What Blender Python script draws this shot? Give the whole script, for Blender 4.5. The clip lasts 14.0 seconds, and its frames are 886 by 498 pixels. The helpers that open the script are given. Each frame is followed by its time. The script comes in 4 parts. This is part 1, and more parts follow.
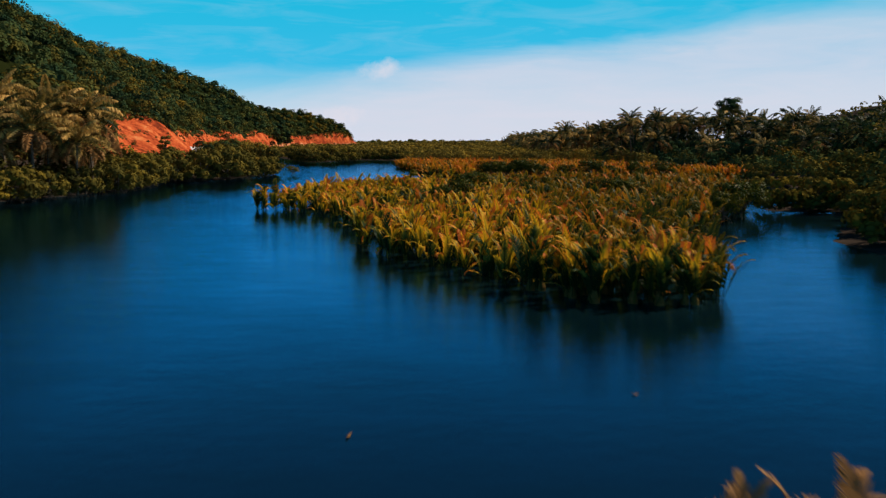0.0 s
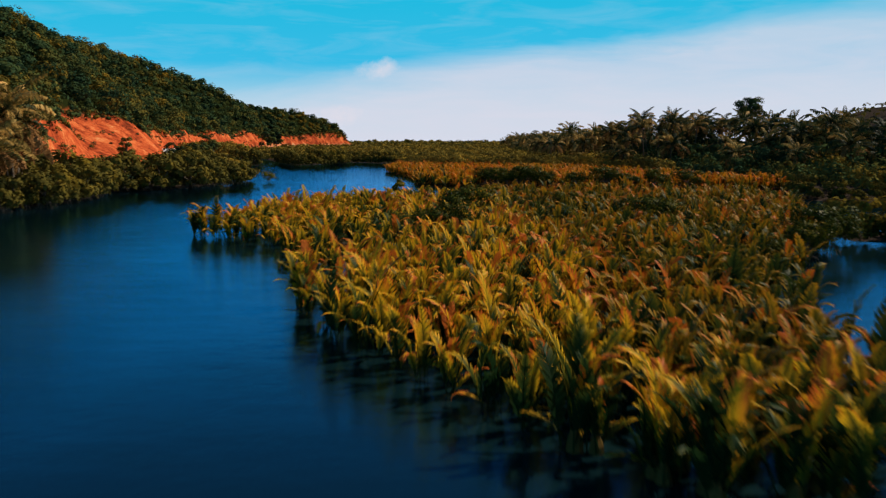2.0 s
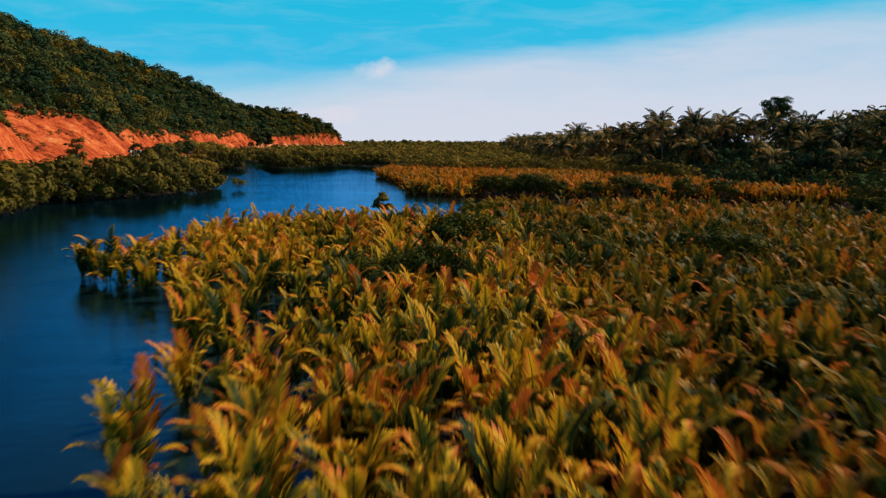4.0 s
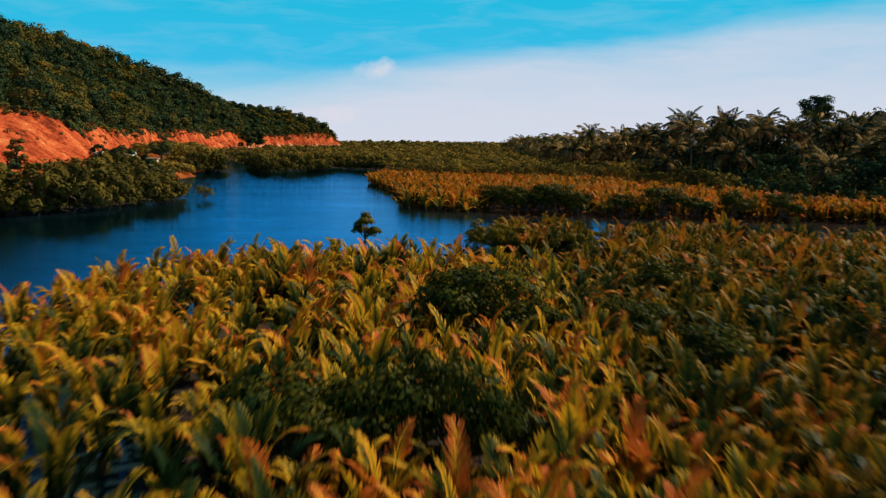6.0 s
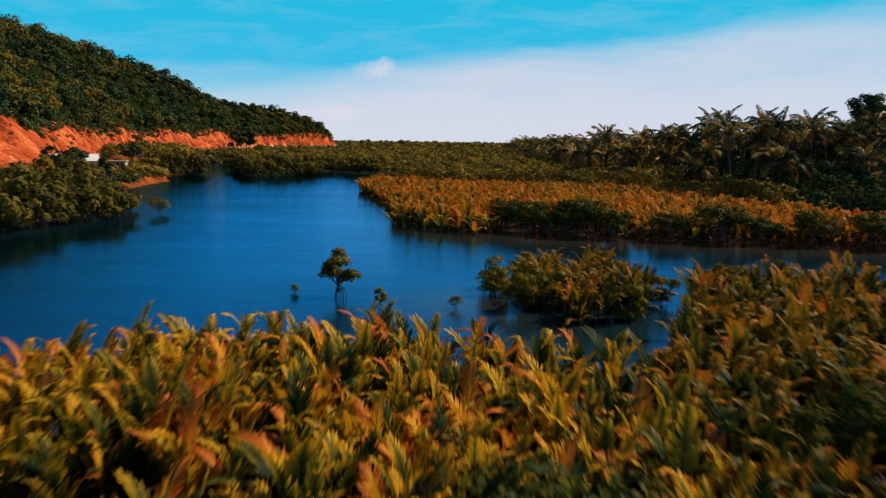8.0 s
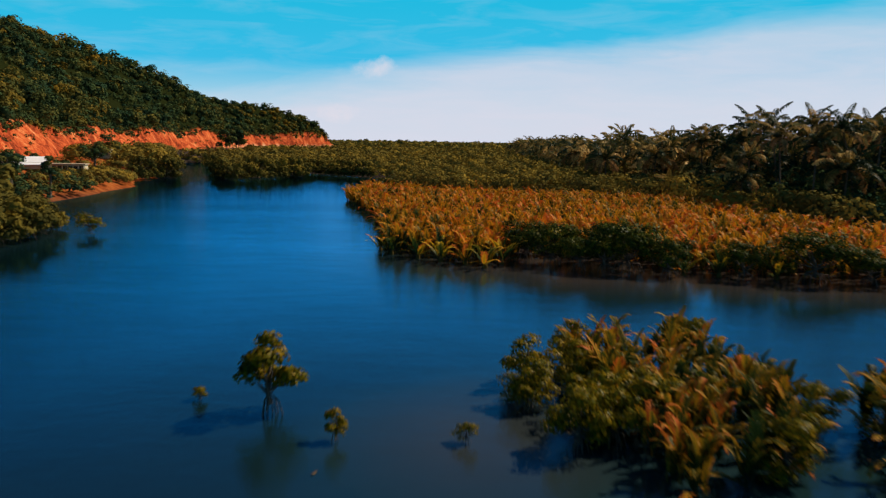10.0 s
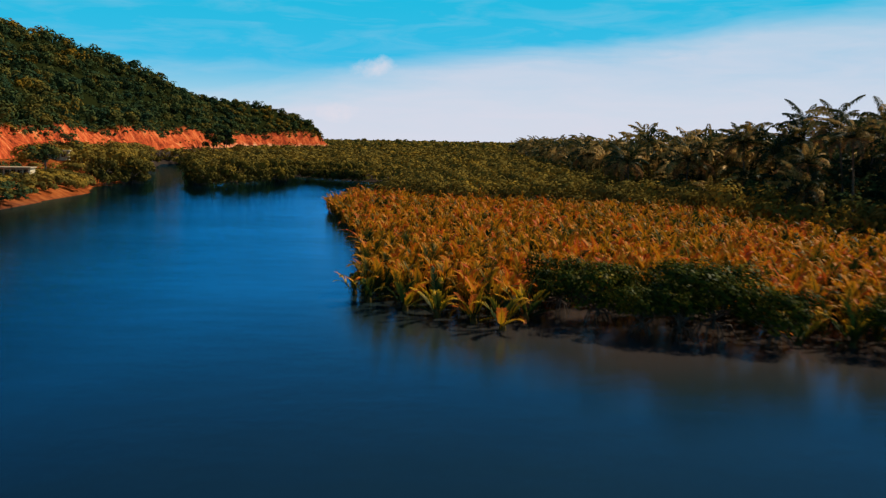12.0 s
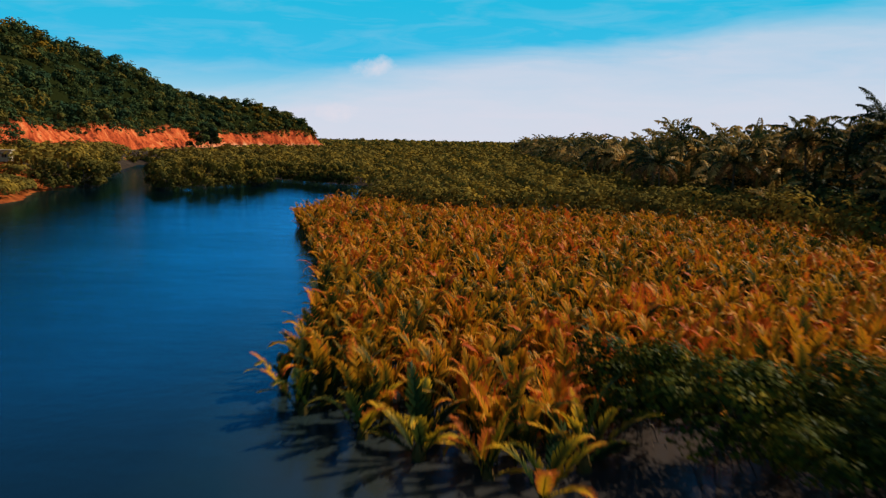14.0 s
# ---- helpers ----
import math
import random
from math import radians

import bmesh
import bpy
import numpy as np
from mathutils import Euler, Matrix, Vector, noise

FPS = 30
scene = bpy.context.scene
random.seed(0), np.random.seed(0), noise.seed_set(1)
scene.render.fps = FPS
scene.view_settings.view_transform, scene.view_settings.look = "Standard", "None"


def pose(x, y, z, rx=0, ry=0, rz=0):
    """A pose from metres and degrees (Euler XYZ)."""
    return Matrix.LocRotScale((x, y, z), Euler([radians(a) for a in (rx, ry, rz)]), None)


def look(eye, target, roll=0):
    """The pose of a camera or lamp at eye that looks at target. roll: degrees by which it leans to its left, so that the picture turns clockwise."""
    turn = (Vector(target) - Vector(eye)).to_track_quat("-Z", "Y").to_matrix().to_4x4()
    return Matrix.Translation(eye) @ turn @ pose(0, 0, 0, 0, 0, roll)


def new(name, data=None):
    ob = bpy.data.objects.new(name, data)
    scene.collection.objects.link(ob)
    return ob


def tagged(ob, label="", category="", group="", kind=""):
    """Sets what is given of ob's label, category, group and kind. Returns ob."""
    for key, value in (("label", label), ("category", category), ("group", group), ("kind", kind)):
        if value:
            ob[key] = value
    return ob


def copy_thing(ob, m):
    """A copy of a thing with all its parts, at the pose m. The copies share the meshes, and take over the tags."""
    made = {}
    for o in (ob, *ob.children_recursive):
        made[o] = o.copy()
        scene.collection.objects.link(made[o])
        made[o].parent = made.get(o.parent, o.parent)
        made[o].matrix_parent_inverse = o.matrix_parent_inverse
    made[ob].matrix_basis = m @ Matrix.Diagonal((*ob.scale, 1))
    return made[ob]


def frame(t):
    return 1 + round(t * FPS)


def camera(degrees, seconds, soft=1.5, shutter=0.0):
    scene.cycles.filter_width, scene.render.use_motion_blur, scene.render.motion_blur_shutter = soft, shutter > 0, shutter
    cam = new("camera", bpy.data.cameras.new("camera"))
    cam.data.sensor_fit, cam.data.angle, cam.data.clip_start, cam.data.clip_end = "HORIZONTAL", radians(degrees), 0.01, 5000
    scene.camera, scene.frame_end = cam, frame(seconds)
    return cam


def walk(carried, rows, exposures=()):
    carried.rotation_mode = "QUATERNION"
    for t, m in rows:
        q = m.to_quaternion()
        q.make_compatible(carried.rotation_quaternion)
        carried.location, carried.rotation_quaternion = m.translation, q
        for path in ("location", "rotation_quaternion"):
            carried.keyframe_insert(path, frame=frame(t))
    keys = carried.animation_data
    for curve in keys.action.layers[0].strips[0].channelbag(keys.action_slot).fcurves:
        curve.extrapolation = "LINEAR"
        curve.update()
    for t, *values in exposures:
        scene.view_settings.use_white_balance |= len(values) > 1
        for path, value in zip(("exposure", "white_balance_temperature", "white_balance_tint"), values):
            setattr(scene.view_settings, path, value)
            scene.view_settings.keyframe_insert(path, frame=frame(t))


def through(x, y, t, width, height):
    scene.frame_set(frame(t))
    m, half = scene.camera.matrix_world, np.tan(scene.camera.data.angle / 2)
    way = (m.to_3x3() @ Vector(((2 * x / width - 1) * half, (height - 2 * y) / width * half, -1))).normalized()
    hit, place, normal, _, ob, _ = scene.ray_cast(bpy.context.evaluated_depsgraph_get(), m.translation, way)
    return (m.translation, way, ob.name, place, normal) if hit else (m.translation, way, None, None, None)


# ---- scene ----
# ---- camera ----
cam = camera(53.0, 14.0, soft=1.3, shutter=0.85)
PATH = [
    # seconds, x, y, z, yaw, pitch, roll
    (0.0, 0.157, -0.022, 9.978, 0.219, -6.875, -0.205),
    (0.5, 0.212, 7.051, 10.260, 0.169, -6.882, -0.167),
    (1.0, 0.468, 14.193, 10.507, 0.123, -6.885, -0.122),
    (1.5, 0.816, 21.422, 10.726, 0.081, -6.885, -0.069),
    (2.0, 1.180, 28.746, 10.924, 0.043, -6.884, -0.010),
    (2.8, 1.673, 40.650, 11.209, -0.011, -6.879, 0.093),
    (3.6, 1.970, 52.740, 11.473, -0.059, -6.872, 0.206),
    (4.5, 2.054, 66.480, 11.761, -0.108, -6.865, 0.336),
    (5.0, 2.007, 74.140, 11.921, -0.133, -6.861, 0.409),
    (5.5, 1.912, 81.798, 12.083, -0.157, -6.859, 0.480),
    (6.0, 1.790, 89.440, 12.246, -0.181, -6.858, 0.550),
    (6.5, 1.657, 97.057, 12.412, -0.203, -6.857, 0.616),
    (7.0, 1.528, 104.643, 12.578, -0.225, -6.858, 0.679),
    (7.5, 1.417, 112.197, 12.744, -0.247, -6.860, 0.738),
    (8.0, 1.332, 119.722, 12.907, -0.268, -6.864, 0.792),
    (8.8, 1.259, 131.723, 13.157, -0.301, -6.872, 0.868),
    (9.6, 1.259, 143.725, 13.381, -0.332, -6.883, 0.930),
    (10.5, 1.322, 157.318, 13.582, -0.365, -6.897, 0.981),
    (11.0, 1.371, 164.953, 13.663, -0.381, -6.905, 1.002),
    (11.5, 1.426, 172.672, 13.714, -0.396, -6.912, 1.018),
    (12.0, 1.488, 180.492, 13.731, -0.410, -6.919, 1.030),
    (12.5, 1.566, 188.424, 13.709, -0.420, -6.925, 1.038),
    (13.0, 1.682, 196.474, 13.642, -0.429, -6.929, 1.042),
    (13.5, 1.870, 204.638, 13.525, -0.434, -6.931, 1.045),
    (14.0, 2.187, 212.899, 13.350, -0.436, -6.929, 1.048),
]
walk(cam, [(t, pose(x, y, z, 90 + pitch, 0, yaw) @ pose(0, 0, 0, 0, 0, roll)) for t, x, y, z, yaw, pitch, roll in PATH])

# ---- world, sun, exposure ----
SUN_AZ, SUN_EL = 62.0, 43.0          # degrees from +y towards +x, degrees up
scene.view_settings.exposure = 0.0


def node(nt, kind, x=0, **values):
    n = nt.nodes.new(kind)
    for key, value in values.items():
        n.inputs[key.replace("_", " ")].default_value = value
    return n


def math_node(nt, op, a, b=None, c=None, clamp=False):
    n = nt.nodes.new("ShaderNodeMath")
    n.operation, n.use_clamp = op, clamp
    for i, v in enumerate((a, b, c)):
        if v is None:
            continue
        if isinstance(v, (int, float)):
            n.inputs[i].default_value = v
        else:
            nt.links.new(v, n.inputs[i])
    return n.outputs[0]


def ramp(nt, fac, stops, ease=False):
    n = nt.nodes.new("ShaderNodeValToRGB")
    if ease:
        n.color_ramp.interpolation = "EASE"
    while len(n.color_ramp.elements) < len(stops):
        n.color_ramp.elements.new(0.5)
    for e, (p, c) in zip(n.color_ramp.elements, stops):
        e.position, e.color = p, (*c, 1)
    nt.links.new(fac, n.inputs["Fac"])
    return n.outputs["Color"]


def mix(nt, fac, a, b, kind="MIX"):
    n = nt.nodes.new("ShaderNodeMix")
    n.data_type, n.blend_type = "RGBA", kind
    for sock, v in ((n.inputs[0], fac), (n.inputs[6], a), (n.inputs[7], b)):
        if isinstance(v, (int, float)):
            sock.default_value = v
        elif isinstance(v, tuple):
            sock.default_value = (*v, 1)
        else:
            nt.links.new(v, sock)
    return n.outputs[2]


def noise_tex(nt, vec, scale, detail=3.0, rough=0.55, distort=0.0):
    n = node(nt, "ShaderNodeTexNoise", Scale=scale, Detail=detail, Roughness=rough, Distortion=distort)
    nt.links.new(vec, n.inputs["Vector"])
    return n.outputs["Fac"]


def build_world():
    world = bpy.data.worlds.new("sky")
    scene.world = world
    world.use_nodes = True
    nt = world.node_tree
    nt.nodes.clear()
    sky = nt.nodes.new("ShaderNodeTexSky")
    sky.sky_type, sky.sun_disc = "NISHITA", False
    sky.sun_elevation, sky.sun_rotation = radians(SUN_EL), radians(SUN_AZ)
    co = nt.nodes.new("ShaderNodeTexCoord").outputs["Generated"]
    sep = nt.nodes.new("ShaderNodeSeparateXYZ")
    nt.links.new(co, sep.inputs[0])
    x, y, z = sep.outputs
    # saturated clear sky, paler towards the horizon
    clear = ramp(nt, z, [(0.0, (0.58, 0.72, 0.84)), (0.045, (0.36, 0.64, 0.82)), (0.085, (0.03, 0.50, 0.80)),
                         (0.155, (0.004, 0.49, 0.75)), (0.30, (0.004, 0.115, 0.235)), (0.6, (0.007, 0.080, 0.20)), (1.0, (0.009, 0.070, 0.19))])
    tone = mix(nt, 1.0, sky.outputs[0], (0.10, 0.10, 0.10), "MULTIPLY")
    base = mix(nt, 0.97, tone, clear)
    # streaked high cloud: a veil that climbs to the right, over thin wisps
    stretch = nt.nodes.new("ShaderNodeMapping")
    stretch.inputs["Scale"].default_value = (1.0, 1.0, 6.0)
    nt.links.new(co, stretch.inputs[0])
    vec = stretch.outputs[0]
    n1 = noise_tex(nt, vec, 3.2, 5, 0.6, 0.4)
    n2 = noise_tex(nt, vec, 9.0, 5, 0.6, 0.6)
    edge = math_node(nt, "MULTIPLY_ADD", x, 0.135, 0.082)          # height of the veil's upper rim
    wob = math_node(nt, "MULTIPLY_ADD", n1, 0.07, -0.035)
    rim = math_node(nt, "ADD", edge, wob)
    veil = math_node(nt, "DIVIDE", math_node(nt, "SUBTRACT", rim, z), 0.035)
    veil = math_node(nt, "ADD", veil, 0.35, clamp=True)
    wisp = math_node(nt, "MULTIPLY", math_node(nt, "SUBTRACT", n2, 0.47, clamp=True), 2.4, clamp=True)
    wisp = math_node(nt, "MULTIPLY", wisp, 0.28)
    veil = math_node(nt, "MULTIPLY", veil, math_node(nt, "MULTIPLY_ADD", n2, 0.5, 0.62), clamp=True)
    near = math_node(nt, "SUBTRACT", 1.0, math_node(nt, "DIVIDE", z, 0.5), clamp=True)
    both = math_node(nt, "MULTIPLY", math_node(nt, "MAXIMUM", veil, wisp), near)
    col = mix(nt, both, base, (0.685, 0.695, 0.80))
    # two small puffs low over the river
    for az, el, w, h in ((-0.072, 0.0800, 0.026, 0.013), (-0.111, 0.029, 0.024, 0.012)):
        dx = math_node(nt, "DIVIDE", math_node(nt, "SUBTRACT", x, az), w)
        dz = math_node(nt, "DIVIDE", math_node(nt, "SUBTRACT", z, el), h)
        r = math_node(nt, "ADD", math_node(nt, "MULTIPLY", dx, dx), math_node(nt, "MULTIPLY", dz, dz))
        nn = noise_tex(nt, co, 38.0, 5, 0.62)
        f = math_node(nt, "SUBTRACT", math_node(nt, "MULTIPLY_ADD", nn, 3.6, -0.95), r)
        f = math_node(nt, "MULTIPLY", f, 0.7, clamp=True)
        front = math_node(nt, "GREATER_THAN", y, 0.0)
        col = mix(nt, math_node(nt, "MULTIPLY", math_node(nt, "MULTIPLY", f, 0.62), front), col, (0.84, 0.75, 0.80))
    bg = node(nt, "ShaderNodeBackground", Strength=1.0)
    nt.links.new(col, bg.inputs["Color"])
    out = nt.nodes.new("ShaderNodeOutputWorld")
    nt.links.new(bg.outputs[0], out.inputs[0])


build_world()
sun = new("sun", bpy.data.lights.new("sun", "SUN"))
sun.data.energy, sun.data.angle, sun.data.color = 5.0, radians(0.6), (1.0, 0.86, 0.68)
a, e = radians(SUN_AZ), radians(SUN_EL)
sun.matrix_world = look((math.sin(a) * math.cos(e) * 100, math.cos(a) * math.cos(e) * 100, math.sin(e) * 100), (0, 0, 0))


# ---- materials ----
def material(name):
    m = bpy.data.materials.new(name)
    m.use_nodes = True
    nt = m.node_tree
    bsdf = nt.nodes["Principled BSDF"]
    return m, nt, bsdf, nt.nodes["Material Output"]


def world_pos(nt):
    return nt.nodes.new("ShaderNodeNewGeometry").outputs["Position"]


def attr(nt, name):
    n = nt.nodes.new("ShaderNodeAttribute")
    n.attribute_name = name
    return n.outputs["Fac"]


def island_random(nt):
    return nt.nodes.new("ShaderNodeNewGeometry").outputs["Random Per Island"]


def leaf_material(name, stops, patch, fine, tip=0.0, island=0.25, through=0.25, rough=0.55, bias=0.0, gloss=0.0):
    """Foliage: colour by patches of growth, finer variation, leaf by leaf and towards dry tips with painted highlights.
    """
    m, nt, bsdf, out = material(name)
    p = world_pos(nt)
    f = math_node(nt, "MULTIPLY_ADD", noise_tex(nt, p, patch, 2), 0.9, -0.45 + 0.5 + bias)
    f = math_node(nt, "ADD", f, math_node(nt, "MULTIPLY_ADD", noise_tex(nt, p, fine, 2), 0.7, -0.35))
    f = math_node(nt, "ADD", f, math_node(nt, "MULTIPLY_ADD", island_random(nt), island, -island / 2))
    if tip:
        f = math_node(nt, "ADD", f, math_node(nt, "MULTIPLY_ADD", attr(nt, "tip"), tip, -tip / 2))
    col = ramp(nt, f, stops)
    nt.links.new(col, bsdf.inputs["Base Color"])
    bsdf.inputs["Roughness"].default_value = rough
    bsdf.inputs["Specular IOR Level"].default_value = gloss
    tr = nt.nodes.new("ShaderNodeBsdfTranslucent")
    nt.links.new(col, tr.inputs["Color"])
    ms = nt.nodes.new("ShaderNodeMixShader")
    ms.inputs[0].default_value = through
    nt.links.new(bsdf.outputs[0], ms.inputs[1])
    nt.links.new(tr.outputs[0], ms.inputs[2])
    nt.links.new(ms.outputs[0], out.inputs["Surface"])
    return m


def surface_material(name, stops, scale, rough=0.9, bump=0.3, fine=8.0, spec=0.0):
    m, nt, bsdf, out = material(name)
    p = world_pos(nt)
    a1, a2 = noise_tex(nt, p, scale, 5, 0.6), noise_tex(nt, p, scale * fine, 4, 0.6)
    f = math_node(nt, "ADD", math_node(nt, "MULTIPLY", a1, 0.65), math_node(nt, "MULTIPLY", a2, 0.35))
    nt.links.new(ramp(nt, f, stops), bsdf.inputs["Base Color"])
    bsdf.inputs["Roughness"].default_value = rough
    bsdf.inputs["Specular IOR Level"].default_value = spec
    b = node(nt, "ShaderNodeBump", Strength=bump, Distance=0.5 / scale / fine)
    nt.links.new(a2, b.inputs["Height"])
    nt.links.new(b.outputs[0], bsdf.inputs["Normal"])
    return m


# green base to dried gold tips; the gradient also paints their highlights
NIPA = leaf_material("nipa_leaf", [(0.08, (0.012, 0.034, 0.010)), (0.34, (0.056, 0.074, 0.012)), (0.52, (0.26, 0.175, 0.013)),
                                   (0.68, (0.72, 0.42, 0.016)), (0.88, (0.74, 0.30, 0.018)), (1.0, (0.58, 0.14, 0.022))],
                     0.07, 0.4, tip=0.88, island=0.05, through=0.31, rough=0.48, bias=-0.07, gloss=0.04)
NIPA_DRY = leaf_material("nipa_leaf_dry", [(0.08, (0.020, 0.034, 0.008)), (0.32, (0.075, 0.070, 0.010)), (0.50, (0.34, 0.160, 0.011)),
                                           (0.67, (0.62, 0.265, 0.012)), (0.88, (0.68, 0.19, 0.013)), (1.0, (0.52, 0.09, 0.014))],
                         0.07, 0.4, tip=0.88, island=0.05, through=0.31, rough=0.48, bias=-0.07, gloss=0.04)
# darker copy of the nipa leaf: the right side's dimness put into colour
NIPA_DARKENED = leaf_material("nipa_leaf_darkened", [(0.08, (0.012, 0.028, 0.008)), (0.34, (0.042, 0.056, 0.010)), (0.52, (0.125, 0.094, 0.010)),
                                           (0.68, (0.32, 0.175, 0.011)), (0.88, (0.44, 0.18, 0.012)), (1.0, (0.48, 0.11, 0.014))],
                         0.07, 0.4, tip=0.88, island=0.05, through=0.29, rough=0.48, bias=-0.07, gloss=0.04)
NIPA_STALK = surface_material("nipa_stalk", [(0.3, (0.05, 0.045, 0.012)), (0.7, (0.16, 0.09, 0.03))], 2.0)
MANGROVE = leaf_material("mangrove_leaf", [(0.1, (0.009, 0.022, 0.006)), (0.45, (0.034, 0.050, 0.008)), (0.8, (0.11, 0.095, 0.009)),
                                           (1.0, (0.30, 0.20, 0.014))], 0.25, 1.2, island=0.55, through=0.15, rough=0.45, gloss=0.02)
SHRUB = leaf_material("mangrove_shrub_leaf", [(0.1, (0.03, 0.04, 0.004)), (0.5, (0.12, 0.105, 0.005)), (0.85, (0.34, 0.20, 0.008)),
                                              (1.0, (0.50, 0.26, 0.02))], 0.4, 1.5, island=0.55, through=0.3, rough=0.4, gloss=0.05)
CANOPY = leaf_material("mangrove_canopy", [(0.1, (0.068, 0.062, 0.020)), (0.5, (0.180, 0.130, 0.027)), (0.9, (0.35, 0.21, 0.026))],
                       0.045, 0.25, tip=0.35, island=0.15, through=0.15)
BANK = leaf_material("bank_mangrove_leaf", [(0.1, (0.036, 0.040, 0.014)), (0.5, (0.105, 0.086, 0.020)), (0.9, (0.21, 0.140, 0.018))],
                     0.06, 0.4, tip=0.4, island=0.15, through=0.15)
# low stops lightened and blued: haze of the distant hill in leaf colour
FOREST = leaf_material("forest_leaf", [(0.1, (0.024, 0.050, 0.026)), (0.42, (0.056, 0.082, 0.028)), (0.70, (0.140, 0.112, 0.024)),
                                       (0.95, (0.23, 0.125, 0.012))], 0.014, 0.08, tip=0.75, island=0.08, through=0.1, bias=-0.05)
COCO = leaf_material("coconut_leaf", [(0.1, (0.008, 0.024, 0.012)), (0.42, (0.030, 0.046, 0.016)), (0.66, (0.20, 0.135, 0.030)),
                                      (1.0, (0.76, 0.45, 0.13))], 0.12, 0.5, tip=0.42, island=0.1, bias=-0.12, through=0.25, rough=0.5, gloss=0.04)
DRY = leaf_material("dry_frond", [(0.1, (0.12, 0.055, 0.018)), (0.5, (0.30, 0.15, 0.055)), (1.0, (0.50, 0.29, 0.12))], 0.3, 1.0, island=0.2, through=0.2, rough=0.7)
BARK = surface_material("palm_bark", [(0.3, (0.07, 0.055, 0.04)), (0.7, (0.20, 0.16, 0.12))], 1.5)
ROOT = surface_material("mangrove_bark", [(0.3, (0.05, 0.035, 0.025)), (0.7, (0.19, 0.15, 0.12))], 2.5)
PLASTER = surface_material("cream_plaster", [(0.3, (0.50, 0.42, 0.27)), (0.7, (0.72, 0.64, 0.46))], 0.8, bump=0.1)
TIN = surface_material("tin_roof", [(0.3, (0.30, 0.23, 0.14)), (0.7, (0.52, 0.43, 0.29))], 0.6, rough=0.6)
WHITE_TIN = surface_material("white_tin_roof", [(0.3, (0.66, 0.64, 0.62)), (0.7, (0.82, 0.80, 0.78))], 0.5, rough=0.6, bump=0.2)
GLASS, nt_, b_, _ = material("window_glass")
b_.inputs["Base Color"].default_value, b_.inputs["Roughness"].default_value = (0.02, 0.025, 0.03, 1), 0.08


def water_material():
    m, nt, bsdf, out = material("river_water")
    p = world_pos(nt)
    shallow = attr(nt, "shallow")
    patch = noise_tex(nt, p, 0.03, 4, 0.55)
    deep = ramp(nt, patch, [(0.3, (0.0018, 0.0092, 0.0118)), (0.7, (0.0017, 0.0104, 0.0150))])
    wob = math_node(nt, "MULTIPLY_ADD", noise_tex(nt, p, 0.12, 4, 0.6), 0.5, -0.25)
    fac = math_node(nt, "ADD", shallow, math_node(nt, "MULTIPLY", wob, shallow), clamp=True)
    turbid = mix(nt, math_node(nt, "MULTIPLY", fac, 5.0, clamp=True), deep, (0.0085, 0.0260, 0.0300))
    silt = math_node(nt, "MULTIPLY_ADD", fac, 1.2, -0.22, clamp=True)
    # silt brown, raised to carry the palms' brown reflection as well
    base = mix(nt, math_node(nt, "MULTIPLY", silt, 0.8), turbid, (0.078, 0.050, 0.038))
    sheen = mix(nt, silt, (0.17, 0.54, 0.96), (0.56, 0.50, 0.50))
    nt.nodes.remove(bsdf)
    body = node(nt, "ShaderNodeBsdfDiffuse")
    gloss = node(nt, "ShaderNodeBsdfGlossy", Roughness=0.02)
    nt.links.new(base, body.inputs["Color"])
    nt.links.new(sheen, gloss.inputs["Color"])
    fres = node(nt, "ShaderNodeFresnel", IOR=1.33)
    both = nt.nodes.new("ShaderNodeMixShader")
    wide = nt.nodes.new("ShaderNodeMapping")
    wide.inputs["Scale"].default_value = (0.35, 1.0, 1.0)
    nt.links.new(p, wide.inputs[0])
    streak = math_node(nt, "ADD", noise_tex(nt, wide.outputs[0], 0.5, 4, 0.65), noise_tex(nt, wide.outputs[0], 0.06, 3, 0.6))
    streak = math_node(nt, "MULTIPLY_ADD", streak, 0.55, 0.73)
    nt.links.new(math_node(nt, "MULTIPLY", fres.outputs[0], streak), both.inputs[0])
    nt.links.new(body.outputs[0], both.inputs[1])
    nt.links.new(gloss.outputs[0], both.inputs[2])
    nt.links.new(both.outputs[0], out.inputs["Surface"])
    flat = nt.nodes.new("ShaderNodeMapping")
    flat.inputs["Scale"].default_value = (1.0, 1.6, 1.0)
    nt.links.new(p, flat.inputs[0])
    w1, w2 = noise_tex(nt, flat.outputs[0], 0.9, 3, 0.6), noise_tex(nt, flat.outputs[0], 4.5, 4, 0.65)
    w0 = noise_tex(nt, flat.outputs[0], 0.25, 2, 0.5)
    h = math_node(nt, "ADD", math_node(nt, "MULTIPLY", w1, 0.6), math_node(nt, "MULTIPLY", w2, 0.3))
    h = math_node(nt, "ADD", h, math_node(nt, "MULTIPLY", w0, 0.6))
    b = node(nt, "ShaderNodeBump", Strength=0.07, Distance=0.6)
    nt.links.new(h, b.inputs["Height"])
    nt.links.new(b.outputs[0], gloss.inputs["Normal"])
    return m


WATER = water_material()

